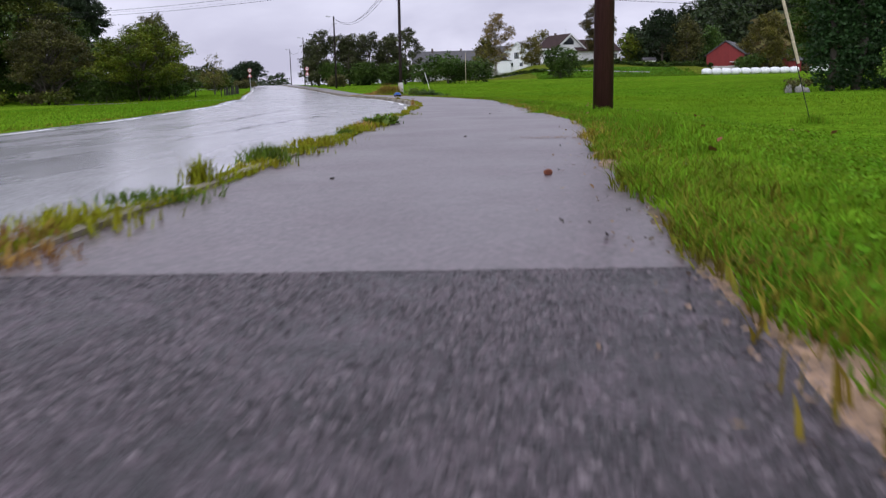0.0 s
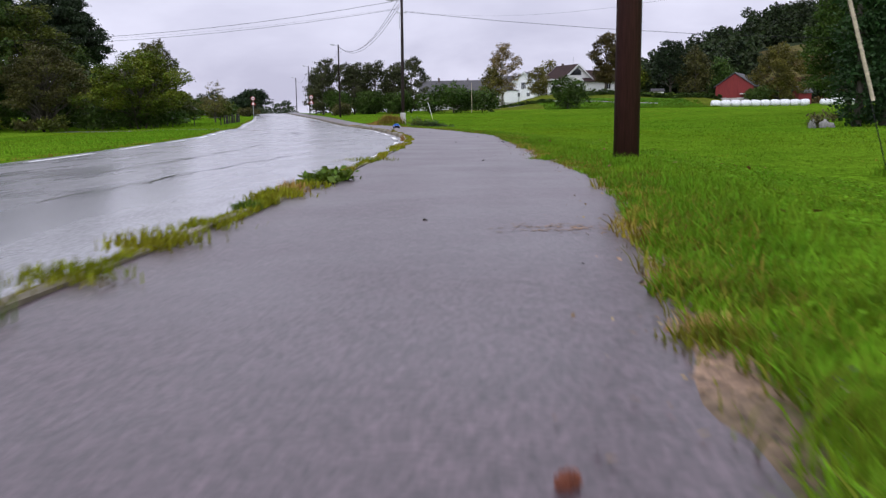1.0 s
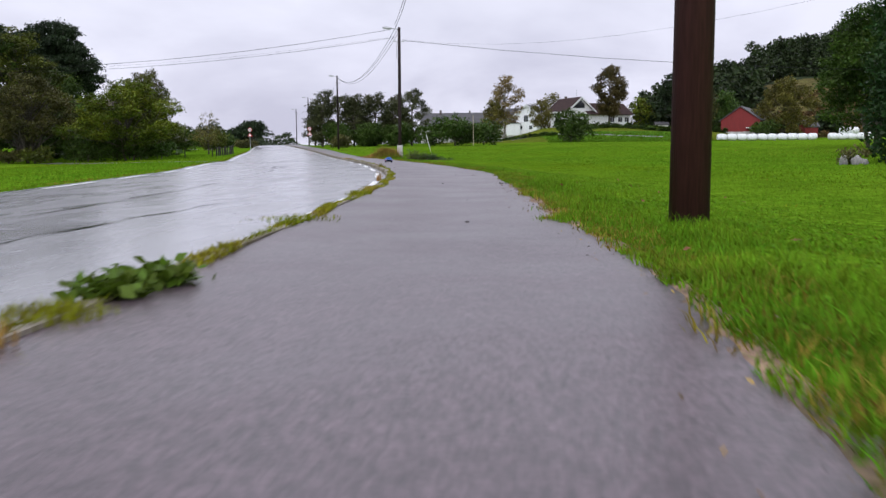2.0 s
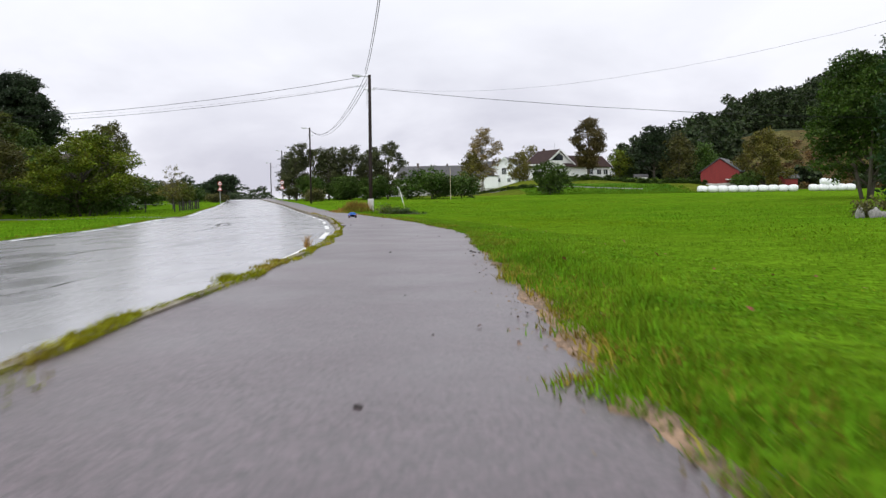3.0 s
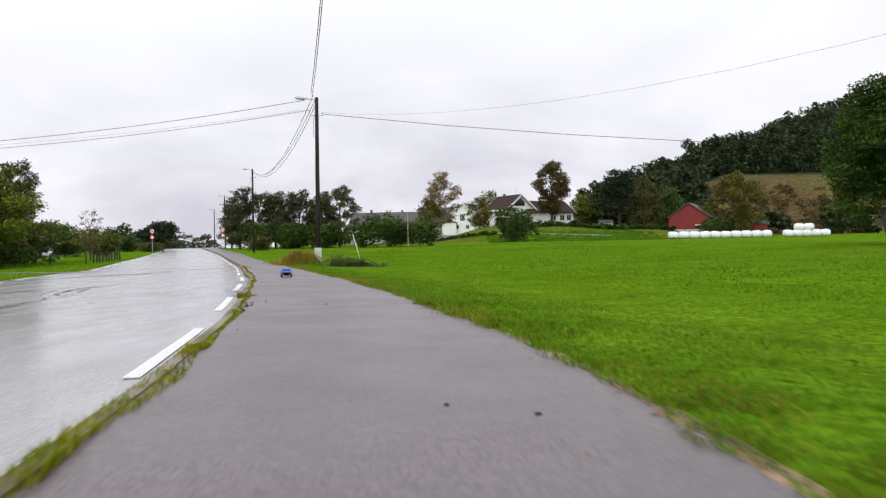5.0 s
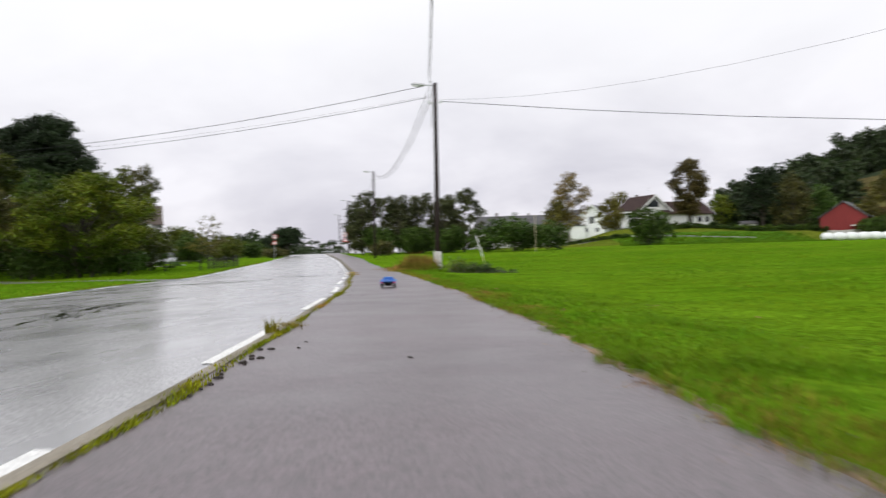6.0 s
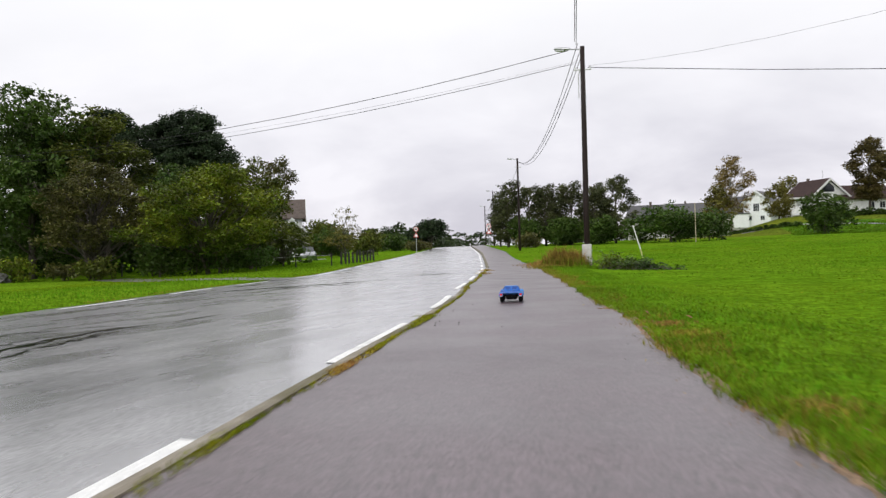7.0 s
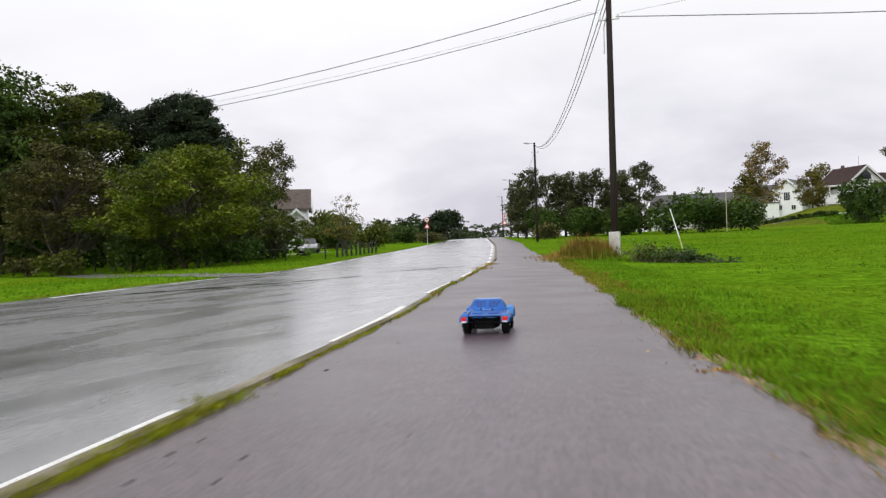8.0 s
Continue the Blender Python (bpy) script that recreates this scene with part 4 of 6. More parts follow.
for i, (x, y, w, h) in enumerate([(16.45, 39.4, 2.1, 9.5), (17.6, 39.6, 2.7, 10.2), (19.3, 40.0, 2.7, 9.8), (21.3, 40.6, 2.8, 9.6)]):
    tree(x, y, "tall dense dark cypress in a garden row", L_CYPRESS, h, w, 130 + i, "column", leaf_size=0.13, per=120, name="cypress", category="conifer", group="cypress row")
tree(18.2, 36.9, "light-green garden shrub beside the cypresses", L_LIGHT, 2.0, 1.6, 136, "bush", leaf_size=0.10, per=90, name="shrub", category="shrub")


# ---- woods on the hillside and along the skyline ----
def woods(name, spots, material, label, seed, card=1.0, per=1.0):
    """Many far trees, each a few uneven leafy masses, in one mesh."""
    rng = np.random.default_rng(seed)
    pts = []
    for x, y, h, w in spots:
        z = float(land(x, y))
        for i in range(6):
            t = (i + 0.7) / 6
            s = w * (0.62 - 0.38 * t) * rng.uniform(0.8, 1.2)
            c = np.array([x + rng.uniform(-0.3, 0.3) * w, y + rng.uniform(-0.3, 0.3) * w, z + h * t * 0.95])
            n = int(34 * per)
            d = rng.normal(size=(n, 3))
            d /= np.linalg.norm(d, axis=1)[:, None]
            pts.append(c + d * np.array([s, s, h * 0.13]) * rng.uniform(0.5, 1.0, (n, 1)))
    me = leaf_cards(name, np.concatenate(pts), card, material, rng)
    return tagged(new(name, me), label, "woodland", "", "stuff")


rngw = np.random.default_rng(21)
spots = []
for k in range(330):
    be = rngw.uniform(0.19, 0.72)
    y = rngw.uniform(246, 330)
    if be > 0.5 and rngw.uniform() < 0.3:
        y = rngw.uniform(205, 246)
    spots.append((be * y, y, rngw.uniform(9, 13), rngw.uniform(6, 9)))
woods("hillside_woods", spots, L_HILL, "dense dark mixed woodland on the hillside", 22, 0.66, 2.2)
spots = [(be * y, y, rngw.uniform(5, 8.5), rngw.uniform(5, 7)) for be, y in ((rngw.uniform(0.19, 0.31), rngw.uniform(196, 246)) for k in range(80))]
spots += [(be * y, y, rngw.uniform(2, 4), rngw.uniform(4, 6)) for be, y in ((rngw.uniform(0.27, 0.5), rngw.uniform(185, 192)) for k in range(16))]
woods("foothill_woods", spots, L_HILL, "dull green trees and scrub at the foot of the hill", 23, 0.8)
spots = [(rngw.uniform(-160, -52), rngw.uniform(205, 260), rngw.uniform(3.5, 6.5), rngw.uniform(6, 9)) for k in range(46)]
spots += [(rngw.uniform(-40, 10), rngw.uniform(240, 290), rngw.uniform(4.5, 7), rngw.uniform(6, 9)) for k in range(24)]
spots += [(rngw.uniform(-110, -62), rngw.uniform(300, 350), rngw.uniform(3.5, 5.5), rngw.uniform(6, 9)) for k in range(20)]
spots += [(rngw.uniform(-140, -66), rngw.uniform(100, 200), rngw.uniform(3.5, 6), rngw.uniform(6, 9)) for k in range(40)]
woods("skyline_trees", spots, L_HILL, "low dark treeline beyond the crest and gardens", 24, 0.5, 2.0)
spots = [(be * y, y, rngw.uniform(0.4, 1.3), rngw.uniform(1.6, 3.4)) for be, y in ((rngw.uniform(0.29, 0.48), 186 + 36 * rngw.uniform() ** 1.5) for k in range(300))]
woods("hillside_scrub", spots[:210], L_SCRUB, "rust-brown bracken and scrub on the dry hillside", 27, 0.30, 0.5)
woods("hillside_scrub", spots[210:], L_BROWNGREEN, "dull green scrub on the dry hillside", 28, 0.30, 0.6)
# dark undergrowth that closes the grove
spots = [(rngw.uniform(-58, -33), rngw.uniform(86, 98), rngw.uniform(3.5, 6.5), rngw.uniform(4, 6)) for k in range(26)]
woods("grove_undergrowth", spots, L_DARK, "dense dark undergrowth between the grove trees", 25, 0.42, 2.2)


# ---- buildings ----
def wing(parent, cx, cy, turn, length, width, z0, eave, ridge, wall_m, roof_m, over=0.45, gable_trim=True):
    """A gabled block, ridge along its own x: walls, two roof slabs with overhang, barge boards."""
    m = pose(cx, cy, 0, 0, 0, turn)
    l, w = length / 2, width / 2
    v = [(-l, -w, z0), (l, -w, z0), (l, w, z0), (-l, w, z0), (-l, -w, eave), (l, -w, eave), (l, w, eave), (-l, w, eave), (-l, 0, ridge - 0.12), (l, 0, ridge - 0.12)]
    f = [(0, 1, 5, 4), (2, 3, 7, 6), (1, 2, 6, 9, 5), (3, 0, 4, 8, 7), (3, 2, 1, 0)]
    part("wall", Bag().add([m @ Vector(p) for p in v], f), wall_m, parent)
    k = (ridge - eave) / w
    for s in (-1, 1):
        a = [(x, s * y, z) for x in (-l - over, l + over) for y, z in ((0, ridge), (w + over, eave - k * over))]
        b = [(x, y, z + 0.16) for x, y, z in a]
        order = [(0, 1, 3, 2), (4, 6, 7, 5), (0, 2, 6, 4), (1, 5, 7, 3), (0, 4, 5, 1), (2, 3, 7, 6)]
        part("roof", Bag().add([m @ Vector(p) for p in a + b], order), roof_m, parent)
        if gable_trim:
            for e in (-1, 1):
                x = e * (l + over + 0.02)
                q = [(x + dx, s * y, z + dz) for dx in (-0.03, 0.03) for y, z in ((0, ridge), (w + over, eave - k * over)) for dz in (-0.18, 0.17)]
                part("bargeboard", Bag().add([m @ Vector(p) for p in q], [(0, 1, 3, 2), (4, 6, 7, 5), (0, 4, 5, 1), (2, 3, 7, 6), (1, 5, 7, 3), (0, 2, 6, 4)]), M_WHITEWALL, parent)
    return m


def house_window(parent, m, x, y, z, w, h, side="y", bars=2):
    """A framed window set 3 cm proud of a wall that faces -y or -x."""
    r = Matrix.Identity(3) if side == "y" else Matrix.Rotation(radians(90), 3, "Z")
    rot = m.to_3x3() @ r
    c = m @ Vector((x, y, z))
    fr = Bag()
    for dx, dz, sx, sz in ((-w / 2, 0, 0.1, h + 0.1), (w / 2, 0, 0.1, h + 0.1), (0, -h / 2, w, 0.1), (0, h / 2, w, 0.1)):
        fr.box(rot @ Vector((dx, -0.03, dz)) + c, (sx, 0.08, sz), 0.0, rot)
    for b in range(1, bars):
        fr.box(rot @ Vector((-w / 2 + w * b / bars, -0.03, 0)) + c, (0.05, 0.06, h), 0.0, rot)
    win = part("window", fr, M_WHITEWALL, parent)
    part("pane", Bag().box(rot @ Vector((0, -0.005, 0)) + c, (w - 0.06, 0.03, h - 0.06), 0.0, rot), M_PANE, win)


ha = thing("house", "white wooden house with brown tiled roof on a knoll", "house", "houses")
m = wing(ha, 26.4, 191.0, 26, 10.5, 6.8, 4.6, 7.6, 9.7, M_WHITEWALL, M_ROOFBROWN)
for x in (0.6, 2.6, 4.2):
    house_window(ha, m, x, -3.4, 6.4, 1.1, 1.1)
wing(ha, 19.95, 189.2, 116, 8.0, 7.4, 4.6, 7.7, 10.8, M_WHITEWALL, M_ROOFBROWN)
mf = pose(21.7, 185.6, 0, 0, 0, 26)
tri = Bag().add([mf @ Vector(p) for p in ((-1.9, -0.03, 8.7), (0.9, -0.03, 8.7), (0.9, -0.03, 9.5), (0.0, -0.03, 10.2), (-1.9, 0.02, 8.7), (0.9, 0.02, 8.7), (0.9, 0.02, 9.5), (0.0, 0.02, 10.2))], [(0, 1, 2, 3), (7, 6, 5, 4), (0, 4, 5, 1), (1, 5, 6, 2), (2, 6, 7, 3), (3, 7, 4, 0)])
part("gable_glazing", tri, M_PANE, ha, "dark glazing under the gable")
house_window(ha, mf, -1.6, 0, 6.4, 1.3, 1.2)
house_window(ha, mf, 1.3, 0, 6.4, 1.1, 1.2)
part("chimney", Bag().box((19.2, 191.0, 10.9), (0.5, 0.5, 0.9), 0.03), M_ROOFWORN, ha)
part("aerial", Bag().tube([(21.0, 187.2, 10.6), (21.0, 187.2, 12.4)], 0.03, 6), M_STEEL, ha, "thin roof aerial")
part("veranda_roof", Bag().box((16.4, 186.2, 7.85), (4.6, 3.2, 0.18), 0.02), M_WHITEWALL, ha)
part("veranda_rail", Bag().box((16.4, 184.7, 5.95), (4.6, 0.08, 1.0), 0.01), M_WHITEWALL, ha, "white boarded veranda railing")
part("veranda_deck", Bag().box((16.4, 186.2, 5.25), (4.6, 3.2, 0.5), 0.02), M_WHITEWALL, ha)
for x in (14.2, 16.4, 18.6):
    part("veranda_post", Bag().box((x, 184.75, 6.7), (0.14, 0.14, 2.2), 0.01), M_WHITEWALL, ha)

hb = thing("house", "narrow white wooden house with dark grey roof and small windows", "house", "houses")
m = wing(hb, 13.2, 207.4, 72, 10.0, 4.9, 3.6, 8.3, 10.3, M_WHITEWALL, M_ROOFGREY)
mw = m @ pose(-5.0, 0, 0, 0, 0, -90)
house_window(hb, mw, -0.1, 0, 7.3, 1.1, 1.5, bars=3)
house_window(hb, mw, 1.0, 0, 5.3, 0.8, 0.9)
house_window(hb, mw, -1.3, 0, 5.3, 0.8, 0.9)
part("porch", Bag().box((8.6, 203.4, 4.9), (3.2, 3.0, 2.6), 0.03), M_WHITEWALL, hb)
part("porch_roof", Bag().box((8.6, 203.4, 6.27), (3.6, 3.4, 0.16), 0.02), M_ROOFGREY, hb)

hc = thing("house", "long low building with grey roof behind garden bushes", "house", "houses")
m = wing(hc, -3.6, 221.0, -4, 18.0, 9.0, 0.8, 6.2, 9.3, M_CONCRETE, M_ROOFGREY)
part("chimney", Bag().box((-8.3, 221, 9.5), (0.5, 0.5, 1.2), 0.03), M_ROOFWORN, hc)
part("chimney", Bag().box((-1.2, 221, 9.4), (0.4, 0.4, 1.1), 0.03), M_ROOFWORN, hc)
for x in (-5, -1, 3, 6):
    house_window(hc, m, x, -4.5, 4.2, 1.4, 1.2)
hd = thing("house", "small grey building with low roof beside the white house", "house", "houses")
wing(hd, 7.0, 212.0, 5, 7.0, 6.0, 1.5, 7.0, 9.8, M_CONCRETE, M_ROOFGREY)

he = thing("house", "pale house with weathered grey roof behind the grove", "house", "houses")
m = wing(he, -53.2, 131.5, 25, 11.0, 8.0, -0.3, 5.65, 7.95, M_WHITEWALL, M_ROOFWORN)
wing(he, -47.2, 128.8, 115, 4.0, 4.4, -0.3, 3.3, 5.3, M_WHITEWALL, M_ROOFGREY)
for x in (-3.5, 0.2, 3.4):
    house_window(he, m, x, -4.0, 2.2, 1.2, 1.2)

barn = thing("barn", "red painted wooden barn with grey roof and pale foundation", "barn")
mb = wing(barn, 52.2, 177.4, 64, 10.0, 7.0, 3.4, 5.6, 8.05, M_REDWALL, M_ROOFGREY, 0.3, False)
part("foundation", Bag().box(mb @ Vector((0, 0, 2.5)), (10.1, 7.1, 1.9), 0.03, mb.to_3x3()), M_CONCRETE, barn, "pale concrete foundation")
part("door", Bag().box(mb @ Vector((-5.03, 0.4, 4.5)), (0.08, 2.0, 2.2), 0.01, mb.to_3x3()), M_REDWALL, barn)
part("canopy", Bag().box(mb @ Vector((-5.5, -2.4, 4.1)), (1.4, 2.4, 0.14), 0.02, mb.to_3x3()), M_WHITEWALL, barn, "white canopy edge")
shed = thing("shed", "low red wooden shed beside the barn", "shed")
wing(shed, 65.6, 181.0, 5, 2.6, 3.0, 2.0, 4.4, 5.4, M_REDWALL, M_ROOFGREY, 0.25, False)
shed2 = thing("garage", "small white outbuilding behind the hedge", "outbuilding")
wing(shed2, 38.2, 186.5, 0, 2.4, 1.6, 3.5, 5.2, 5.6, M_WHITEWALL, M_ROOFGREY, 0.2, False)
# narrow garden path across the knoll, dark clipped hedge above it
gp = Bag()
for i in range(40):
    x = -4 + 38 * i / 39
    y = 166.5 + 2.0 * math.sin(i * 0.11)
    gp.v += [(x, y - 0.3, float(land(x, y - 0.3)) + 0.05), (x, y + 0.3, float(land(x, y + 0.3)) + 0.05)]
gp.f = [(2 * i, 2 * i + 2, 2 * i + 3, 2 * i + 1) for i in range(39)]
tagged(part("garden_path", gp, M_ROCK), "narrow pale garden path crossing the knoll", "garden path", "", "structure")
spots = [(x, 168.6 + 1.2 * math.sin(x * 0.3), rngw.uniform(0.35, 0.7), rngw.uniform(0.7, 1.2)) for x in np.arange(-2, 15, 0.7)]
spots += [(x, 171.5 + 1.5 * math.sin(x * 0.3), rngw.uniform(0.5, 1.1), rngw.uniform(0.9, 1.4)) for x in np.arange(20, 48, 0.8)]
woods("terrace_hedge", spots, L_DARK, "low dark uneven hedge along the garden terrace", 26, 0.25)


# ---- wrapped hay bales ----
def bale_mesh():
    b = Bag()
    prof = [(0.02, -0.86), (0.30, -0.84), (0.48, -0.74), (0.57, -0.55), (0.61, -0.2), (0.61, 0.2), (0.57, 0.55), (0.48, 0.74), (0.30, 0.84), (0.02, 0.86)]
    b.lathe(prof, 20)
    b.v = [(x * (1 + 0.03 * math.sin(5 * z * 3 + x * 4)), y * (0.97 if y < 0 else 1), z) for x, y, z in b.v]
    return b.mesh("bale_wrap", M_BALE, True)


bm_ = bale_mesh()
rngb = np.random.default_rng(31)
lay = [(42.4 + 1.74 * i, 157.3 + 0.15 * i, 0) for i in range(10)] + [(61.6 + 1.6 * i, 158.7 + 0.15 * i, 0) for i in range(5)] + [(63.6 + 1.6 * i, 159.0 + 0.1 * i, 1) for i in range(2)]
for i, (x, y, lv) in enumerate(lay):
    ob = new("hay_bale", bm_)
    ob.matrix_basis = pose(x, y, float(land(x, y)) + 0.56 + 1.0 * lv, 90 + rngb.uniform(-4, 4), 0, rngb.uniform(80, 100))
    tagged(ob, "round white-wrapped hay bale " + ("stacked on two others" if lv else "in a meadow row"), "hay bale", "hay bales")


# ---- road signs, fences, stakes ----
M_SIGNRED = mat("red_sign_enamel", (0.50, 0.02, 0.02), (0.58, 0.03, 0.03), rough=0.35, scale=6, fine=30, bump=0)
M_SIGNWHITE = mat("white_sign_enamel", (0.76, 0.76, 0.76), (0.8, 0.8, 0.8), rough=0.35, scale=6, fine=30, bump=0)
M_BLACK = mat("matt_black_plastic", (0.005, 0.005, 0.0055), (0.009, 0.009, 0.010), spec=0.06, rough=0.55, scale=12, fine=80, bump=0.15)


def road_sign(x, y, turn, label):
    ob = thing("road_sign", label, "road sign", "road signs", at=(x, y, float(land(x, y))), turn=turn)
    part("post", Bag().tube([(0, 0, -0.3), (0, 0, 3.1)], 0.035, 10), M_STEEL, ob)
    face = Matrix.Translation((0, -0.05, 2.75)) @ Matrix.Rotation(radians(90), 4, "X")
    d = part("round_plate", Bag().lathe([(0.27, -0.012), (0.27, 0.012)], 28, face), M_SIGNRED, ob, "round red-rimmed plate")
    part("plate_face", Bag().lathe([(0.215, 0.010), (0.215, 0.017)], 28, face), M_SIGNWHITE, d)
    part("plate_mark", Bag().box((0, -0.07, 2.75), (0.20, 0.006, 0.16), 0.0), M_BLACK, d)
    t = [(-0.33, 1.82), (0.33, 1.82), (0.0, 2.40)]
    tri = Bag().add([(px, q, pz) for q in (-0.06, -0.04) for px, pz in t], [(0, 1, 2), (5, 4, 3), (0, 3, 4, 1), (1, 4, 5, 2), (2, 5, 3, 0)])
    w = part("triangle_plate", tri, M_SIGNRED, ob, "red-rimmed warning triangle")
    k = [(px * 0.66, (pz - 2.01) * 0.66 + 2.01) for px, pz in t]
    part("triangle_face", Bag().add([(px, q, pz) for q in (-0.066, -0.058) for px, pz in k], [(0, 1, 2), (5, 4, 3), (0, 3, 4, 1), (1, 4, 5, 2), (2, 5, 3, 0)]), M_SIGNWHITE, w)


road_sign(-31.0, 127.6, 14, "round speed sign above a warning triangle on a steel post")
road_sign(-23.9, 134.4, 14, "round speed sign above a warning triangle beside the path")

M_STAKEYEL = mat("faded_yellow_plastic", (0.50, 0.46, 0.20), (0.58, 0.54, 0.26), rough=0.45, scale=8, fine=40, bump=0.05)
M_POST = mat("weathered_fence_wood", (0.016, 0.015, 0.013), (0.034, 0.031, 0.027), rough=0.85, scale=4, fine=40, bump=0.5, stretch=(1, 1, 0.2))
fence = thing("fence", "row of weathered wooden fence posts with wire on the lawn", "fence", "garden fences")
posts = [(-23.4 - 1.0 * i / 9, 86.6 + 9.0 * i / 9) for i in range(10)]
for i, (x, y) in enumerate(posts):
    z = float(land(x, y))
    part("post", Bag().tube([(x, y, z - 0.2), (x + 0.05 * math.sin(i * 2.0), y, z + 0.86 + 0.08 * math.sin(i * 1.7))], [0.075, 0.066], 8), M_POST, fence)
for h in (0.4, 0.75):
    part("wire", Bag().tube([(x, y, float(land(x, y)) + h) for x, y in posts], 0.003, 4), M_STEEL, fence)
fence2 = thing("fence", "low wooden posts with wire along the driveway lawn", "fence", "garden fences")
posts = [(-23.0 - 2.4 * i, 84.0 - 0.35 * i) for i in range(7)]
for i, (x, y) in enumerate(posts):
    z = float(land(x, y))
    part("post", Bag().tube([(x, y, z - 0.2), (x, y + 0.03 * math.sin(i), z + 0.85)], [0.05, 0.045], 8), M_POST, fence2)
part("wire", Bag().tube([(x, y, float(land(x, y)) + 0.7) for x, y in posts], 0.006, 4), M_STEEL, fence2)

stake = thing("snow_stake", "leaning pale snow stake with a yellow foot", "snow stake", at=(-2.25, 68.4, float(land(-2.25, 68.4))))
part("upper_stake", Bag().tube([(-0.20, 0, 0.72), (-0.48, 0, 1.72)], 0.02, 8), M_SIGNWHITE, stake)
part("lower_stake", Bag().tube([(0.02, 0, -0.2), (-0.20, 0, 0.719)], 0.021, 8), M_STAKEYEL, stake, "yellow lower half")
mast = thing("marker_post", "slim pale pole standing among garden bushes", "post", at=(0.2, 134.8, float(land(0.2, 134.8))))
part("pole", Bag().tube([(0, 0, -0.2), (0, 0, 4.5)], 0.035, 8), M_TUBE, mast)

# rocks and flowers under the cypresses, a rock outcrop by the grove
def rock(x, y, s, seed, label, dz=0.25):
    bm = bmesh.new()
    bmesh.ops.create_icosphere(bm, subdivisions=3, radius=1.0)
    for v in bm.verts:
        n = noise.noise(v.co * 1.3 + Vector((seed, 0, 0))) * 0.35 + noise.noise(v.co * 4 + Vector((0, seed, 0))) * 0.12
        v.co = Vector((v.co.x * s[0], v.co.y * s[1], v.co.z * s[2])) * (1 + n)
    me = bpy.data.meshes.new("rock")
    bm.to_mesh(me)
    bm.free()
    me.materials.append(M_ROCK)
    ob = new("rock", me)
    ob.location = (x, y, float(land(x, y)) + s[2] * dz)
    return tagged(ob, label, "rock", "garden rocks")


for i, (x, y, a, b, c) in enumerate([(14.55, 39.0, 0.15, 0.13, 0.30), (14.95, 38.8, 0.2, 0.16, 0.26), (15.3, 39.0, 0.15, 0.16, 0.16)]):
    rock(x, y, (a, b, c), i * 3.1, "pale garden rock beneath the cypress row")
rock(-45.5, 76.0, (4.2, 1.6, 0.75), 9.0, "long grey rock outcrop at the lawn edge")
tree(14.9, 39.3, "low brownish flowering shrub among the rocks", L_BROWNGREEN, 0.8, 1.3, 140, "bush", leaf_size=0.08, per=110, name="shrub", category="shrub")

# ---- parked car by the garden ----
M_CARPAINT = mat("silver_car_paint", (0.36, 0.37, 0.39), (0.43, 0.44, 0.46), rough=0.25, scale=2, fine=60, bump=0, metal=0.5)
M_RUBBER = mat("black_rubber", (0.008, 0.008, 0.008), (0.015, 0.015, 0.015), spec=0.12, rough=0.8, scale=30, fine=120, bump=0.4)


def loft(sections, close=True):
    """Joins mirrored half-sections (y, [(x, z), ...]) into one hull."""
    b = Bag()
    k = len(sections[0][1])
    for y, half in sections:
        b.v.extend((x, y, z) for x, z in half)
        b.v.extend((-x, y, z) for x, z in reversed(half))
    n = 2 * k
    b.f = [(i * n + q, i * n + (q + 1) % n, (i + 1) * n + (q + 1) % n, (i + 1) * n + q) for i in range(len(sections) - 1) for q in range(n)]
    if close:
        b.f += [tuple(range(n - 1, -1, -1)), tuple((len(sections) - 1) * n + q for q in range(n))]
    return b


pc = thing("car", "pale silver hatchback parked on the garden drive", "car", at=(-37.6, 112.0, float(land(-37.6, 112.0)) - 0.02), turn=202)
part("body", loft([(-2.0, [(0.55, 0.4), (0.75, 0.5), (0.76, 0.8), (0.6, 0.92)]), (-1.7, [(0.7, 0.28), (0.85, 0.45), (0.85, 0.85), (0.7, 0.98)]), (0.9, [(0.7, 0.26), (0.86, 0.45), (0.86, 0.82), (0.72, 0.94)]), (1.8, [(0.7, 0.28), (0.82, 0.45), (0.80, 0.68), (0.6, 0.78)]), (2.05, [(0.5, 0.38), (0.66, 0.48), (0.64, 0.6), (0.5, 0.66)])]), M_CARPAINT, pc, smooth=True)
part("cabin_glass", loft([(-1.75, [(0.66, 0.93), (0.70, 0.95), (0.66, 1.0)]), (-1.25, [(0.68, 0.93), (0.72, 0.95), (0.58, 1.36)]), (0.1, [(0.68, 0.93), (0.72, 0.95), (0.57, 1.38)]), (0.95, [(0.66, 0.9), (0.70, 0.92), (0.66, 0.95)])]), M_PANE, pc)
part("roof", loft([(-1.3, [(0.40, 1.36), (0.56, 1.37), (0.50, 1.40)]), (0.1, [(0.40, 1.38), (0.56, 1.385), (0.5, 1.43)])]), M_CARPAINT, pc)
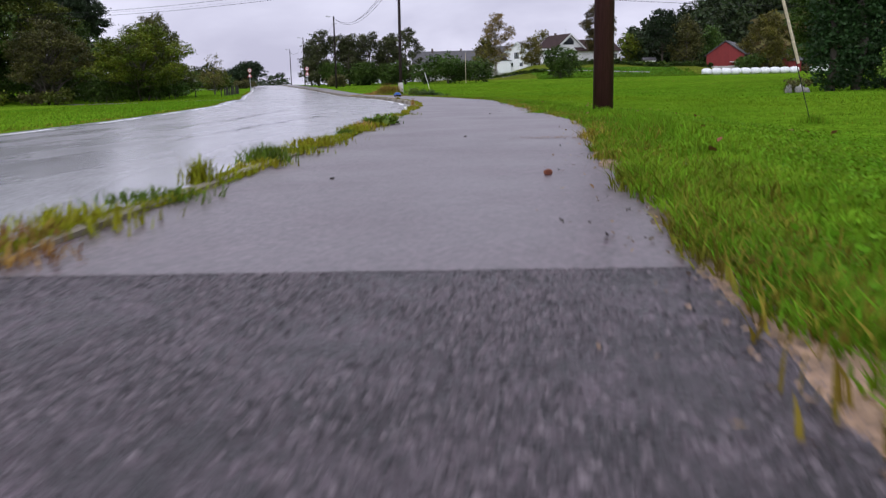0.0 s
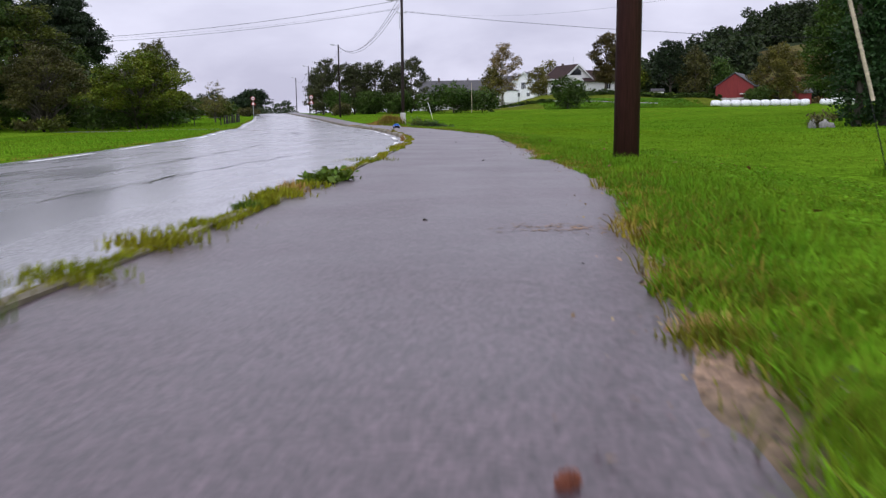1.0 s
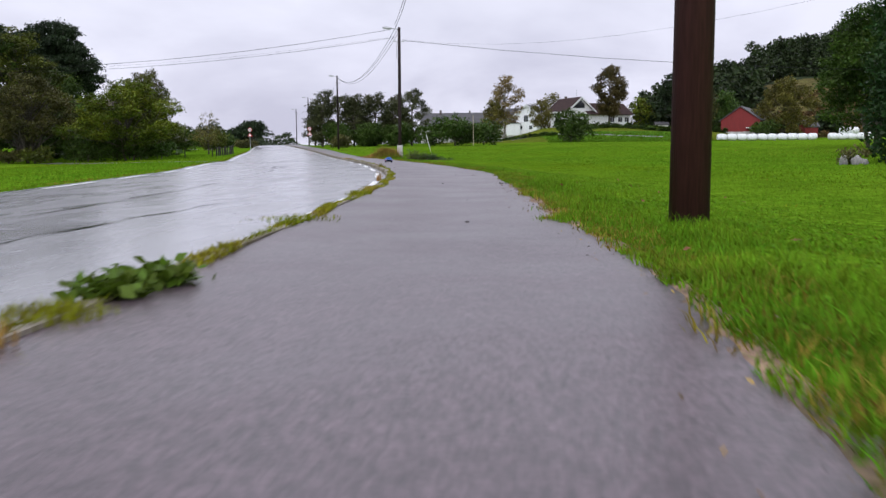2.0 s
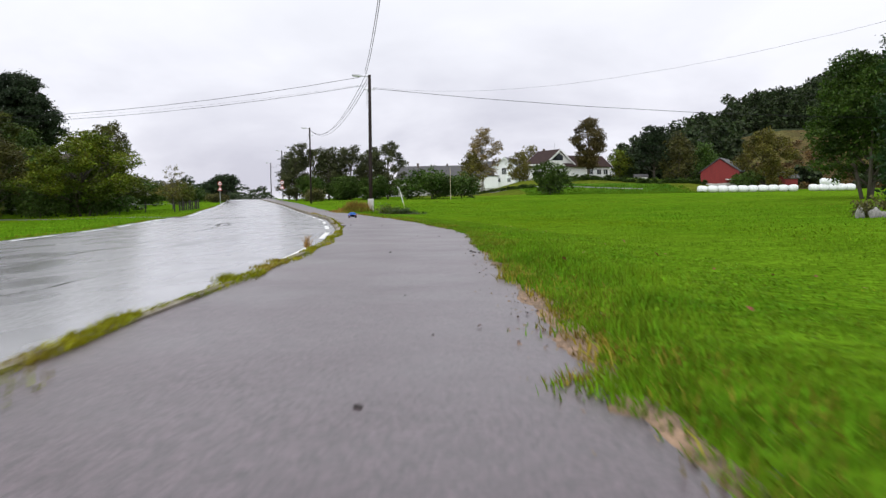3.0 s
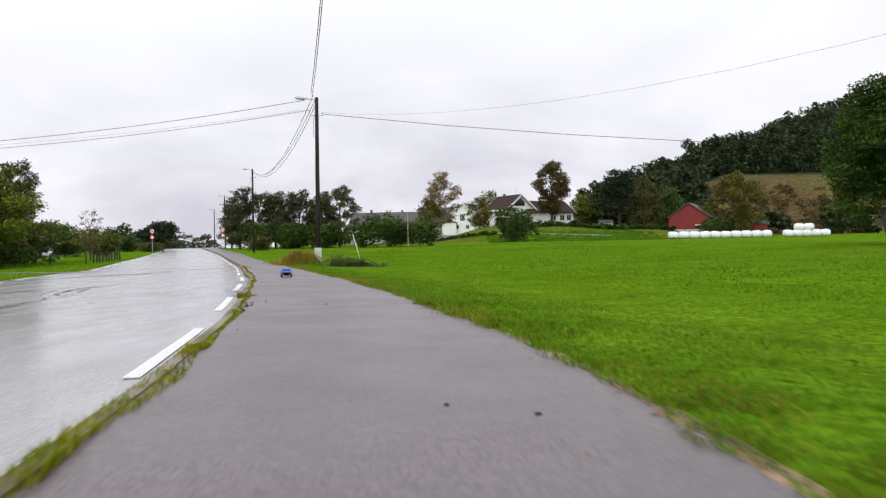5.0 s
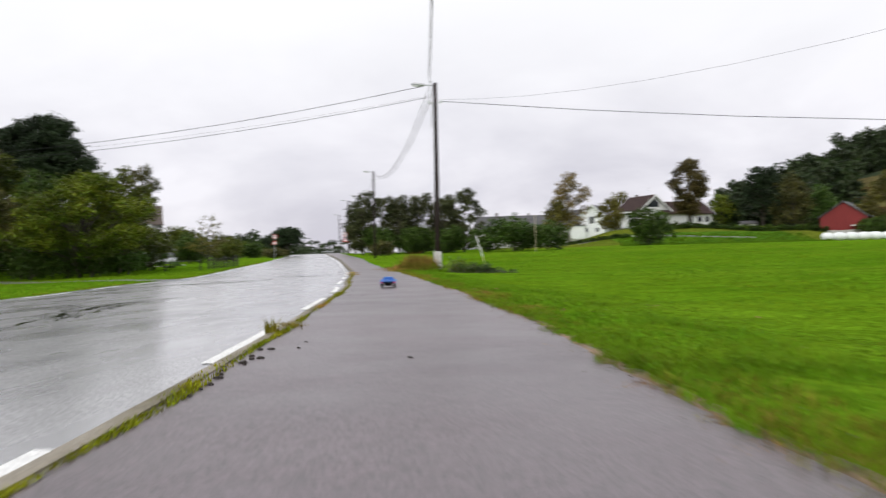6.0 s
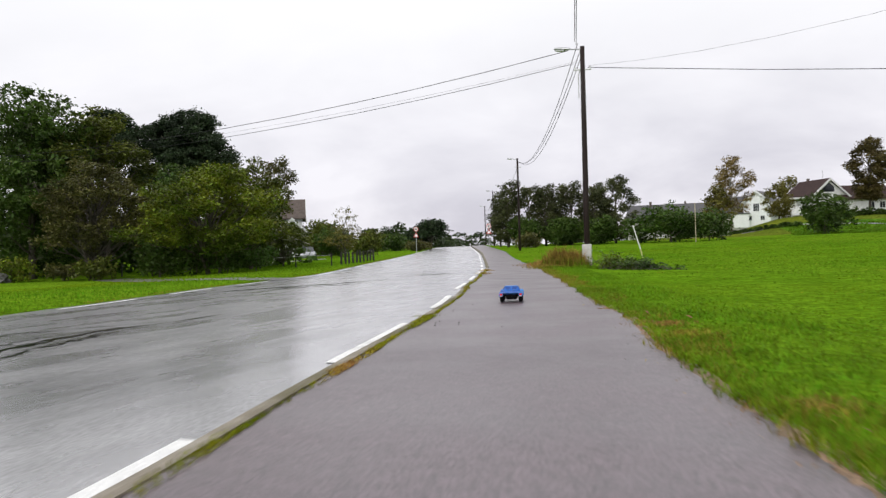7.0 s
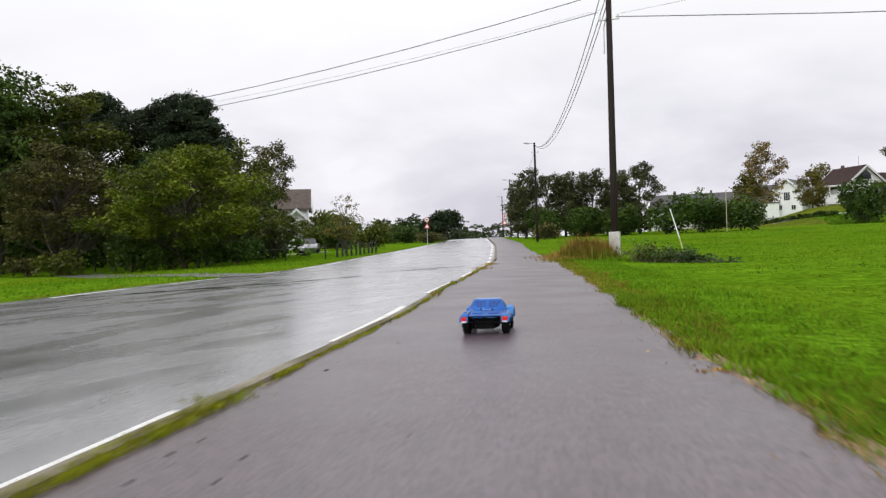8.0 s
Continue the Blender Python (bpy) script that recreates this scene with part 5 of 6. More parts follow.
for sx in (-0.78, 0.78):
    for yy in (-1.3, 1.25):
        w = part("wheel", Bag().lathe([(0.20, -0.10), (0.30, -0.10), (0.32, -0.05), (0.32, 0.05), (0.30, 0.10), (0.20, 0.10)], 20, Matrix.Translation((sx, yy, 0.32)) @ Matrix.Rotation(radians(90), 4, "Y")), M_RUBBER, pc)
        part("rim", Bag().lathe([(0.02, -0.09), (0.20, -0.08), (0.20, 0.08), (0.02, 0.09)], 16, Matrix.Translation((sx, yy, 0.32)) @ Matrix.Rotation(radians(90), 4, "Y")), M_STEEL, w)
for sx in (-0.6, 0.6):
    part("headlight", Bag().box((sx, 1.93, 0.62), (0.3, 0.12, 0.14), 0.03), M_GLASSY, pc)
    part("tail_light", Bag().box((sx, -1.97, 0.75), (0.22, 0.08, 0.16), 0.02), M_SIGNRED, pc)


# ---- radio-controlled truck on the path ----
M_RCBLUE = mat("metallic_blue_polycarbonate", (0.012, 0.090, 0.40), (0.030, 0.165, 0.54), rough=0.3, rough2=0.42, scale=14, fine=90, bump=0.06, c=(0.06, 0.25, 0.62), metal=0.55, spec=0.5, patch=(0.5, 0.7))
M_RCROOF = mat("pale_blue_polycarbonate", (0.11, 0.23, 0.48), (0.16, 0.30, 0.56), rough=0.3, scale=14, fine=90, bump=0.05, spec=0.6)
M_RCDARK = mat("smoked_blue_window_film", (0.012, 0.055, 0.24), (0.02, 0.08, 0.32), spec=0.4, rough=0.2, scale=18, fine=90, bump=0.04)
M_TAIL = mat("red_tail_light_lens", (0.62, 0.015, 0.012), (0.75, 0.03, 0.02), rough=0.25, scale=30, fine=90, bump=0.05)
M_DECAL = mat("white_decal_film", (0.72, 0.74, 0.78), (0.80, 0.82, 0.86), rough=0.4, scale=30, fine=90, bump=0)

RC_X, RC_Y = -2.785, 42.84
rc = thing("rc_truck", "blue radio-controlled short-course truck driving on the damp path", "toy car", at=(RC_X, RC_Y, float(path_z(RC_X, RC_Y)) + 0.002), turn=9)
TW, WB = 0.124, 0.335
for sx in (-TW, TW):
    for yy in (0.0, WB):
        hub = Matrix.Translation((sx, yy, 0.054)) @ Matrix.Rotation(radians(90), 4, "Y")
        prof = [(0.030, -0.024), (0.046, -0.025), (0.052, -0.020), (0.054, -0.010), (0.054, 0.010), (0.052, 0.020), (0.046, 0.025), (0.030, 0.024)]
        wheel = part("wheel", Bag().lathe([(0.004, -0.020), (0.028, -0.020), (0.031, -0.016), (0.031, 0.016), (0.028, 0.020), (0.004, 0.020)], 20, hub), M_BLACK, rc)
        tyre = Bag().lathe(prof, 28, hub, ends=False)
        for k in range(22):
            a = 2 * math.pi * k / 22
            for off in (-0.012, 0.012):
                r = Matrix.Rotation(a, 3, "X")
                tyre.box(r @ Vector((off, 0, 0.0545)) + Vector((sx, yy, 0.054)), (0.017, 0.007, 0.004), 0.0, r)
        part("tyre", tyre, M_RUBBER, wheel, "black knobbly rubber tyre")
        part("hub_nut", Bag().lathe([(0.001, 0.0), (0.006, 0.0), (0.006, 0.006), (0.001, 0.007)], 6, Matrix.Translation((sx + (0.021 if sx > 0 else -0.027), yy, 0.054)) @ Matrix.Rotation(radians(90), 4, "Y")), M_STEEL, wheel)
part("chassis", loft([(-0.10, [(0.045, 0.030), (0.060, 0.036), (0.055, 0.075)]), (0.02, [(0.055, 0.026), (0.075, 0.034), (0.07, 0.085)]), (0.33, [(0.055, 0.026), (0.070, 0.034), (0.065, 0.085)]), (0.44, [(0.04, 0.036), (0.05, 0.042), (0.045, 0.07)])]), M_BLACK, rc)
part("bed", loft([(-0.135, [(0.098, 0.104), (0.100, 0.112), (0.090, 0.118), (0.02, 0.119)]), (-0.02, [(0.100, 0.100), (0.102, 0.120), (0.092, 0.128), (0.02, 0.130)]), (0.085, [(0.100, 0.095), (0.100, 0.130), (0.092, 0.138), (0.02, 0.140)]), (0.30, [(0.098, 0.085), (0.100, 0.128), (0.092, 0.140), (0.02, 0.144)]), (0.43, [(0.085, 0.075), (0.090, 0.105), (0.080, 0.118), (0.02, 0.124)]), (0.475, [(0.055, 0.070), (0.065, 0.085), (0.055, 0.095), (0.02, 0.098)])]), M_RCBLUE, rc, smooth=False)
part("cab", loft([(0.045, [(0.116, 0.126), (0.115, 0.132), (0.080, 0.136), (0.02, 0.137)]), (0.125, [(0.114, 0.130), (0.108, 0.150), (0.088, 0.196), (0.02, 0.200)]), (0.135, [(0.114, 0.130), (0.108, 0.150), (0.088, 0.200), (0.02, 0.204)]), (0.235, [(0.112, 0.130), (0.106, 0.150), (0.084, 0.196), (0.02, 0.201)]), (0.325, [(0.098, 0.130), (0.092, 0.137), (0.064, 0.142), (0.02, 0.143)])]), M_RCBLUE, rc)
part("roof_panel", Bag().box((0, 0.185, 0.2035), (0.152, 0.105, 0.006), 0.002), M_RCROOF, rc, "paler blue roof panel")


def on_back(u, v, lift=0.0015):
    """A place on the sloping rear window: u across, v from deck to roof."""
    a, b = Vector((0, 0.048, 0.138)), Vector((0, 0.125, 0.200))
    n = Vector((0, -(b.z - a.z), b.y - a.y)).normalized()
    return a.lerp(b, v) + Vector((u, 0, 0)) + n * lift


for s in (-1, 1):
    q = [on_back(s * 0.010, 0.30), on_back(s * 0.062, 0.30), on_back(s * 0.078, 0.90), on_back(s * 0.010, 0.90)]
    part("rear_window", Bag().add(q + [p - Vector((0, -0.003, 0.003)) for p in q], [(0, 1, 2, 3) if s > 0 else (3, 2, 1, 0), (0, 4, 5, 1), (1, 5, 6, 2), (2, 6, 7, 3), (3, 7, 4, 0)]), M_RCDARK, rc, "smoked rear window pane")
    w = [(s * 0.1095, 0.12, 0.152), (s * 0.1075, 0.24, 0.152), (s * 0.0935, 0.215, 0.186), (s * 0.0945, 0.150, 0.188)]
    part("side_window", Bag().add(w + [(x - s * 0.004, y, z) for x, y, z in w], [(0, 1, 2, 3) if s > 0 else (3, 2, 1, 0), (0, 4, 5, 1), (1, 5, 6, 2), (2, 6, 7, 3), (3, 7, 4, 0)]), M_RCDARK, rc)
    # rear fender
    fend = Bag()
    secs = [(-0.142, 0.077, 0.118), (-0.120, 0.080, 0.128), (-0.02, 0.098, 0.134), (0.055, 0.092, 0.132), (0.078, 0.060, 0.118)]
    for y, zb, zt in secs:
        fend.v.extend([(s * 0.098, y, zb), (s * 0.146, y, zb), (s * 0.149, y, (zb + zt) / 2), (s * 0.140, y, zt - 0.004), (s * 0.132, y, zt), (s * 0.098, y, zt)])
    fend.f = [(i * 6 + q, i * 6 + (q + 1) % 6, (i + 1) * 6 + (q + 1) % 6, (i + 1) * 6 + q) for i in range(4) for q in range(6)] + [(5, 4, 3, 2, 1, 0), tuple(24 + q for q in range(6))]
    part("rear_fender", fend, M_RCBLUE, rc)
    part("fender_slot", Bag().box((s * 0.120, -0.060, 0.1335), (0.024, 0.012, 0.003), 0.0), M_RCDARK, rc)
    part("tail_light", Bag().box((s * 0.121, -0.1435, 0.099), (0.032, 0.006, 0.026), 0.002), M_TAIL, rc, "glossy red tail light")
    part("reverse_light", Bag().box((s * 0.121, -0.1435, 0.080), (0.028, 0.005, 0.008), 0.001), M_DECAL, rc, "small white reversing light")
    # front fender, arched over the wheel
    ff = Bag()
    arc = [(0.235, 0.070, 0.100), (0.270, 0.112, 0.140), (0.320, 0.122, 0.152), (0.370, 0.116, 0.146), (0.415, 0.085, 0.122), (0.440, 0.060, 0.095)]
    for y, zb, zt in arc:
        ff.v.extend([(s * 0.094, y, zb), (s * 0.146, y, zb), (s * 0.150, y, zt - 0.012), (s * 0.140, y, zt), (s * 0.094, y, zt)])
    ff.f = [(i * 5 + q, i * 5 + (q + 1) % 5, (i + 1) * 5 + (q + 1) % 5, (i + 1) * 5 + q) for i in range(5) for q in range(5)] + [(4, 3, 2, 1, 0), tuple(25 + q for q in range(5))]
    part("front_fender", ff, M_RCBLUE, rc)
    part("headlight", Bag().box((s * 0.075, 0.468, 0.086), (0.03, 0.012, 0.018), 0.003), M_GLASSY, rc)
    part("body_post", Bag().tube([(s * 0.035, 0.045, 0.125), (s * 0.035, 0.045, 0.152)], 0.003, 8), M_BLACK, rc)
    part("deck_panel", Bag().box((s * 0.048, -0.03, 0.1315), (0.062, 0.085, 0.004), 0.0015, Matrix.Rotation(radians(5), 3, "X")), M_RCBLUE, rc)
    part("mud_flap", Bag().box((s * 0.118, -0.085, 0.060), (0.046, 0.003, 0.034), 0.001), M_BLACK, rc)
cage = Bag()
for a, b in (((-0.094, -0.14, 0.112), (0.094, -0.14, 0.112)), ((-0.094, -0.14, 0.076), (0.094, -0.14, 0.076)), ((-0.094, -0.14, 0.112), (-0.02, -0.142, 0.078)), ((0.094, -0.14, 0.112), (0.02, -0.142, 0.078)), ((-0.02, -0.142, 0.078), (0.0, -0.142, 0.112)), ((0.02, -0.142, 0.078), (0.0, -0.142, 0.112)), ((-0.094, -0.14, 0.112), (-0.094, -0.14, 0.076)), ((0.094, -0.14, 0.112), (0.094, -0.14, 0.076)), ((-0.06, -0.14, 0.076), (-0.045, -0.09, 0.05)), ((0.06, -0.14, 0.076), (0.045, -0.09, 0.05))):
    cage.tube([a, b], 0.0035, 8)
part("rear_bumper", cage, M_BLACK, rc, "black tubular rear bumper")
# added black sheet that stands in for the shade of the open rear
part("rear_panel", Bag().box((0, -0.060, 0.088), (0.190, 0.006, 0.040), 0.002), M_BLACK, rc, "black panel added for the shade in the open rear")
part("gear_box", Bag().box((0, -0.04, 0.065), (0.09, 0.08, 0.05), 0.008), M_BLACK, rc)
for k, wd in enumerate((0.018, 0.021, 0.022)):
    part("decal_bar", Bag().box((-0.026 + 0.027 * k, 0.052, 0.1415), (wd, 0.007, 0.001), 0.0), M_DECAL, rc, "white decal bar")

for ob in rc.children:
    if not ob.name.startswith("wheel"):
        ob.location.z += 0.006
        ob.scale.x = 1.06


# ---- soil washed out along the path's edge ----
rngs = np.random.default_rng(51)


def bare(y):
    """How far the turf is worn off the path's edge: 1 where sand lies open, 0 where grass reaches the asphalt."""
    y = np.asarray(y, float)
    out = 0.0 * y
    for c, w, k in ((0.7, 0.9, 0.5), (2.45, 0.35, 0.42), (4.1, 0.2, 0.9), (4.55, 0.14, 0.7), (6.2, 0.32, 0.75), (8.3, 0.2, 0.3), (13.2, 0.6, 0.8), (14.4, 0.6, 0.9), (17.0, 0.5, 0.8), (18.7, 0.5, 0.3), (23.5, 0.8, 0.2), (27, 0.7, 0.25), (30.6, 1.2, 0.35), (34.2, 0.8, 0.3), (38.0, 1.2, 0.35), (42.5, 1.6, 0.25), (-4, 2.5, 0.8)):
        out = out + k * np.exp(-((y - c) / w) ** 2)
    return np.clip(out, 0, 1)


for ya, yb in ((-6, 3.2), (3.1, 5.4), (5.3, 9.8), (9.7, 12.2), (12.1, 15.2), (15.1, 21.5), (21.4, 28), (27.9, 35.8), (35.7, 41.8), (41.7, 48), (47.9, 70)):
    ys = np.arange(ya, yb + 0.01, 0.08)
    n = len(ys)
    wob = np.clip(0.5 + 0.5 * np.sin(ys * 6.1) * np.sin(ys * 2.3 + ya) + 0.35 * rngs.uniform(-1, 1, n), 0, 1)
    open_soil = bare(ys)
    v = []
    for i in range(n):
        y, k = float(ys[i]), float(open_soil[i])
        r, zr = float(right_x(y)), float(rise(y))
        lip = 0.006 + 0.016 * float(wob[i]) + k * (0.015 + 0.075 * float(wob[i])) * (0.45 if y < 1.8 else 0.9 if y < 3.5 else 0.75 if y < 18 else 0.6)
        zp = float(path_z(r - lip, y))
        v += [(r - 0.13 - lip, y, zp - 0.025), (r - lip, y, zp + 0.0015), (r + 0.05 + 0.05 * k, y, zr - 0.010 + 0.008 * math.sin(9 * y) * math.sin(4.3 * y)), (r + 0.15 + 0.06 * k, y, zr - 0.07)]
    bag = Bag().add(v, [(i * 4 + k, i * 4 + k + 1, (i + 1) * 4 + k + 1, (i + 1) * 4 + k) for i in range(n - 1) for k in range(3)])
    tagged(part("soil", bag, M_SAND, smooth=True), "sandy soil and grit washed onto the path edge", "soil", "path edge soil", "structure")
# crumbs of soil, straw and grit along the edge
n = 5200
ys = -1 + 50 * rngs.uniform(0, 1, n) ** 1.25
off = rngs.normal(size=n) * 0.11 + 0.03 - 0.10 * (rngs.uniform(0, 1, n) < 0.25)
gate = bare(ys) + rngs.uniform(-0.75, 0.25, n) > 0
ys, off = ys[gate], off[gate]
xs = right_x(ys) + off
for nm, mt, lo, hi, lb in (("crumbs", M_SAND, 0.0, 0.62, "sandy crumbs and grit strewn along the path edge"), ("crumbs", M_CLOD, 0.62, 0.8, "dark soil crumbs strewn along the path edge"), ("straw", M_DRYGRASS, 0.8, 1.0, "dry straw bits strewn along the path edge")):
    pick = (np.arange(len(ys)) / len(ys) * 7919 % 1 >= lo) & (np.arange(len(ys)) / len(ys) * 7919 % 1 < hi)
    px, py = xs[pick], ys[pick]
    me = leaf_cards(nm, np.stack([px, py, rise(py) - 0.004], 1), 0.013, mt, rngs, 1.4, 2.5)
    tagged(new(nm, me), lb, "litter", "", "stuff")
# a pale patch of grit lying across the path
pt = Bag()
for k in range(130):
    x, y = 1.24 + rngs.normal() * 0.13, 6.30 + rngs.normal() * 0.07
    r = rngs.uniform(0.003, 0.009)
    a0 = rngs.uniform(0, 6)
    z = float(path_z(x, y)) + 0.002 + 0.00001 * k
    pt.add([(x + 1.8 * r * math.cos(a0 + a) * rngs.uniform(0.7, 1.2), y + r * math.sin(a0 + a) * rngs.uniform(0.7, 1.2), z) for a in np.linspace(0, 2 * math.pi, 8)[:-1]], [tuple(range(7))])
tagged(part("grit_patch", pt, M_SAND), "thin pale grit scattered across the path", "grit", "", "stuff")

# ---- clods, cone, small stones ----
def clod_mesh(seed, m):
    bm = bmesh.new()
    bmesh.ops.create_icosphere(bm, subdivisions=2, radius=1.0)
    for v in bm.verts:
        v.co *= 1 + 0.45 * noise.noise(v.co * 1.7 + Vector((seed * 3.7, 0, 0)))
        v.co.z = max(v.co.z * 0.6, -0.25)
    me = bpy.data.meshes.new("clod")
    bm.to_mesh(me)
    bm.free()
    me.materials.append(m)
    return me


clods = [clod_mesh(k, M_CLOD) for k in range(4)]
places = [(1.35, 18.41), (1.37, 18.99), (1.34, 19.17), (1.42, 18.89), (0.56, 23.73), (0.90, 23.49), (0.90, 14.85), (0.94, 12.14), (1.10, 13.36), (0.63, 6.63), (0.10, 3.72), (-1.02, 27.46), (-1.49, 30.47), (-1.59, 31.29), (-0.60, 30.76), (-1.44, 29.93), (-1.54, 30.74), (-1.50, 30.78), (-1.39, 29.57), (-1.49, 31.78), (-1.43, 31.36), (-1.66, 31.27), (-2.90, 39.76), (-3.22, 41.49), (-1.48, 41.45), (-3.15, 41.2), (-2.89, 39.58), (-2.65, 39.58), (-2.12, 39.10), (-2.74, 46.95), (-3.19, 42.30), (-2.81, 39.47), (-2.81, 39.29), (-2.59, 39.34), (-2.28, 39.91), (0.48, 19.18)] + [(float(kerb_x(29.2 + 0.17 * q)) + 0.05 + 0.05 * math.sin(q * 2.6), 29.2 + 0.17 * q) for q in range(11)]
rngd = np.random.default_rng(61)
for i, (x, y) in enumerate(places):
    ob = new("clod", clods[i % 4])
    s = rngd.uniform(0.006, 0.016) * (1.25 if 29 < y < 31.4 else 0.5 if y > 38 else 0.75 if y < 16 else 1.0)
    ob.matrix_basis = pose(x, y, float(path_z(x, y)) + s * 0.2, 0, 0, rngd.uniform(0, 360)) @ Matrix.Diagonal((s * rngd.uniform(1, 1.7), s, s, 1))
    tagged(ob, "small dark lump of soil on the path", "clod", "soil clods")
cone = thing("pine_cone", "reddish-brown fallen pine cone lying on the path", "pine cone", at=(0.98, 3.74, float(path_z(0.98, 3.74)) + 0.010), turn=35)
cone.scale = (0.55, 0.55, 0.55)
body = Bag()
body.lathe([(0.002, -0.034), (0.012, -0.030), (0.018, -0.016), (0.018, 0.004), (0.012, 0.022), (0.003, 0.034)], 12, Matrix.Rotation(radians(90), 4, "Y"))
part("core", body, M_CONE, cone)
for ring in range(6):
    for k in range(8):
        a = 2 * math.pi * (k + 0.5 * (ring % 2)) / 8
        xx = -0.026 + 0.010 * ring
        rr = 0.018 * math.sin(math.pi * (ring + 1.2) / 7.6) + 0.004
        part("scale", Bag().box((xx, rr * math.cos(a), rr * math.sin(a)), (0.011, 0.008, 0.006), 0.0, Matrix.Rotation(a, 3, "X")), M_CONE, cone)


# ---- grass ----
M_FRINGE = mat("half_dry_fringe_grass", (0.20, 0.17, 0.018), (0.31, 0.215, 0.04), rough=0.6, scale=1.3, fine=4, bump=0, spec=0.05, island=0.5, trans=0.3, c=(0.105, 0.17, 0.008), patch=(0.42, 0.6))
M_RUSTGRASS = mat("rusty_dead_grass_blades", (0.24, 0.135, 0.040), (0.36, 0.215, 0.065), rough=0.7, scale=0.9, fine=4, bump=0, spec=0.05, island=0.45, trans=0.25, c=(0.21, 0.18, 0.03), patch=(0.54, 0.68))

M_TUFT = mat("rank_meadow_tuft_blades", (0.070, 0.150, 0.008), (0.112, 0.205, 0.012), rough=0.8, scale=0.4, fine=4, bump=0, spec=0.04, island=0.3, trans=0.3)


def scatter(n, ya, yb, xa, xb, rng, bias=1.0):
    ys = ya + (yb - ya) * rng.uniform(0, 1, n) ** bias
    u = rng.uniform(0, 1, n)
    xs = xa(ys) + (xb(ys) - xa(ys)) * u
    return xs, ys


def edge_z(x, y):
    """The turf's surface, never below the lip of soil at the path's edge."""
    return np.where(x - right_x(y) < 0.14, np.maximum(land(x, y), rise(y) - 0.012), land(x, y))


def lawn(name, n, ya, yb, xa, xb, h, w, material, label, seed, bias=1.0, lean=0.6, sink=0.01, zf=land, patchy=0.0):
    rng = np.random.default_rng(seed)
    xs, ys = scatter(n, ya, yb, xa, xb, rng, bias)
    if patchy:
        keep = rng.uniform(0, 1, n) < np.clip(0.5 + patchy * (np.sin(xs * 2.3 + ys * 1.1) * np.sin(ys * 2.9 - xs) + 0.5 * np.sin(7 * ys + 3 * xs)), 0.22, 1)
        xs, ys = xs[keep], ys[keep]
    roots = np.stack([xs, ys, zf(xs, ys) - sink], 1)
    tall = 1 + 0.35 * np.sin(xs * 1.7 + ys * 0.8) * np.sin(ys * 1.3)
    hs = rng.uniform(h[0], h[1], len(xs)) * tall
    return tagged(new(name, blades(name, roots, hs, rng.uniform(w[0], w[1], len(xs)), material, rng, lean)), label, "grass", "", "stuff")


lawn("verge_grass", 75000, -2.5, 48, lambda y: right_x(y) + 0.02 + 0.10 * bare(y) + 0.04 * np.sin(y * 9.7), lambda y: right_x(y) + 0.60, (0.02, 0.06), (0.004, 0.010), M_VERGE, "long unmown green grass along the path edge", 70, bias=1.2, lean=1.1, patchy=0.3, zf=edge_z)
lawn("verge_grass", 90000, -2.5, 30, lambda y: right_x(y) + 0.25 + 0.06 * np.sin(y * 4.1), lambda y: right_x(y) + 1.5, (0.02, 0.062), (0.004, 0.010), M_VERGE, "long unmown green grass along the path edge", 71, patchy=0.45, lean=1.5)
lawn("verge_grass", 60000, 30, 75, lambda y: right_x(y) + 0.02 + 0.10 * bare(y) + 0.03 * np.sin(y * 9.7), lambda y: right_x(y) + 1.6, (0.025, 0.075), (0.006, 0.014), M_VERGE, "long unmown green grass along the path edge", 72, patchy=0.45, bias=1.4, lean=1.4, zf=edge_z)
lawn("yellowed_grass", 60000, -2.5, 66, lambda y: right_x(y) - 0.04 + 0.08 * np.sin(y * 1.7) * np.sin(y * 4.3), lambda y: right_x(y) + 0.40 + 0.1 * np.sin(y * 2.2), (0.02, 0.085), (0.003, 0.009), M_FRINGE, "yellow-green dry grass fringing the path", 73, patchy=0.9, bias=1.25, lean=1.3, zf=edge_z)
lawn("meadow_grass", 80000, 0, 50, lambda y: right_x(y) + 1.2, lambda y: right_x(y) + 8.0 + 0 * y, (0.02, 0.05), (0.006, 0.013), M_GRASS, "short dense green meadow grass", 74, bias=1.3, lean=1.4)
lawn("meadow_grass", 70000, 4, 110, lambda y: right_x(y) + 6.0, lambda y: right_x(y) + 34.0 + 0 * y, (0.03, 0.075), (0.02, 0.05), M_GRASS, "short dense green meadow grass", 75, bias=1.3, lean=1.6)
lawn("lawn_grass", 30000, 6, 95, lambda y: left_x(y) - 14.0, lambda y: left_x(y) - 0.33, (0.04, 0.09), (0.02, 0.05), M_GRASS, "short bright lawn grass across the road", 76)
lawn("yellowed_grass", 14000, 6, 110, lambda y: left_x(y) - 0.75, lambda y: left_x(y) - 0.30, (0.02, 0.06), (0.008, 0.02), M_FRINGE, "yellowed grass fringing the far road edge", 77, patchy=0.4)

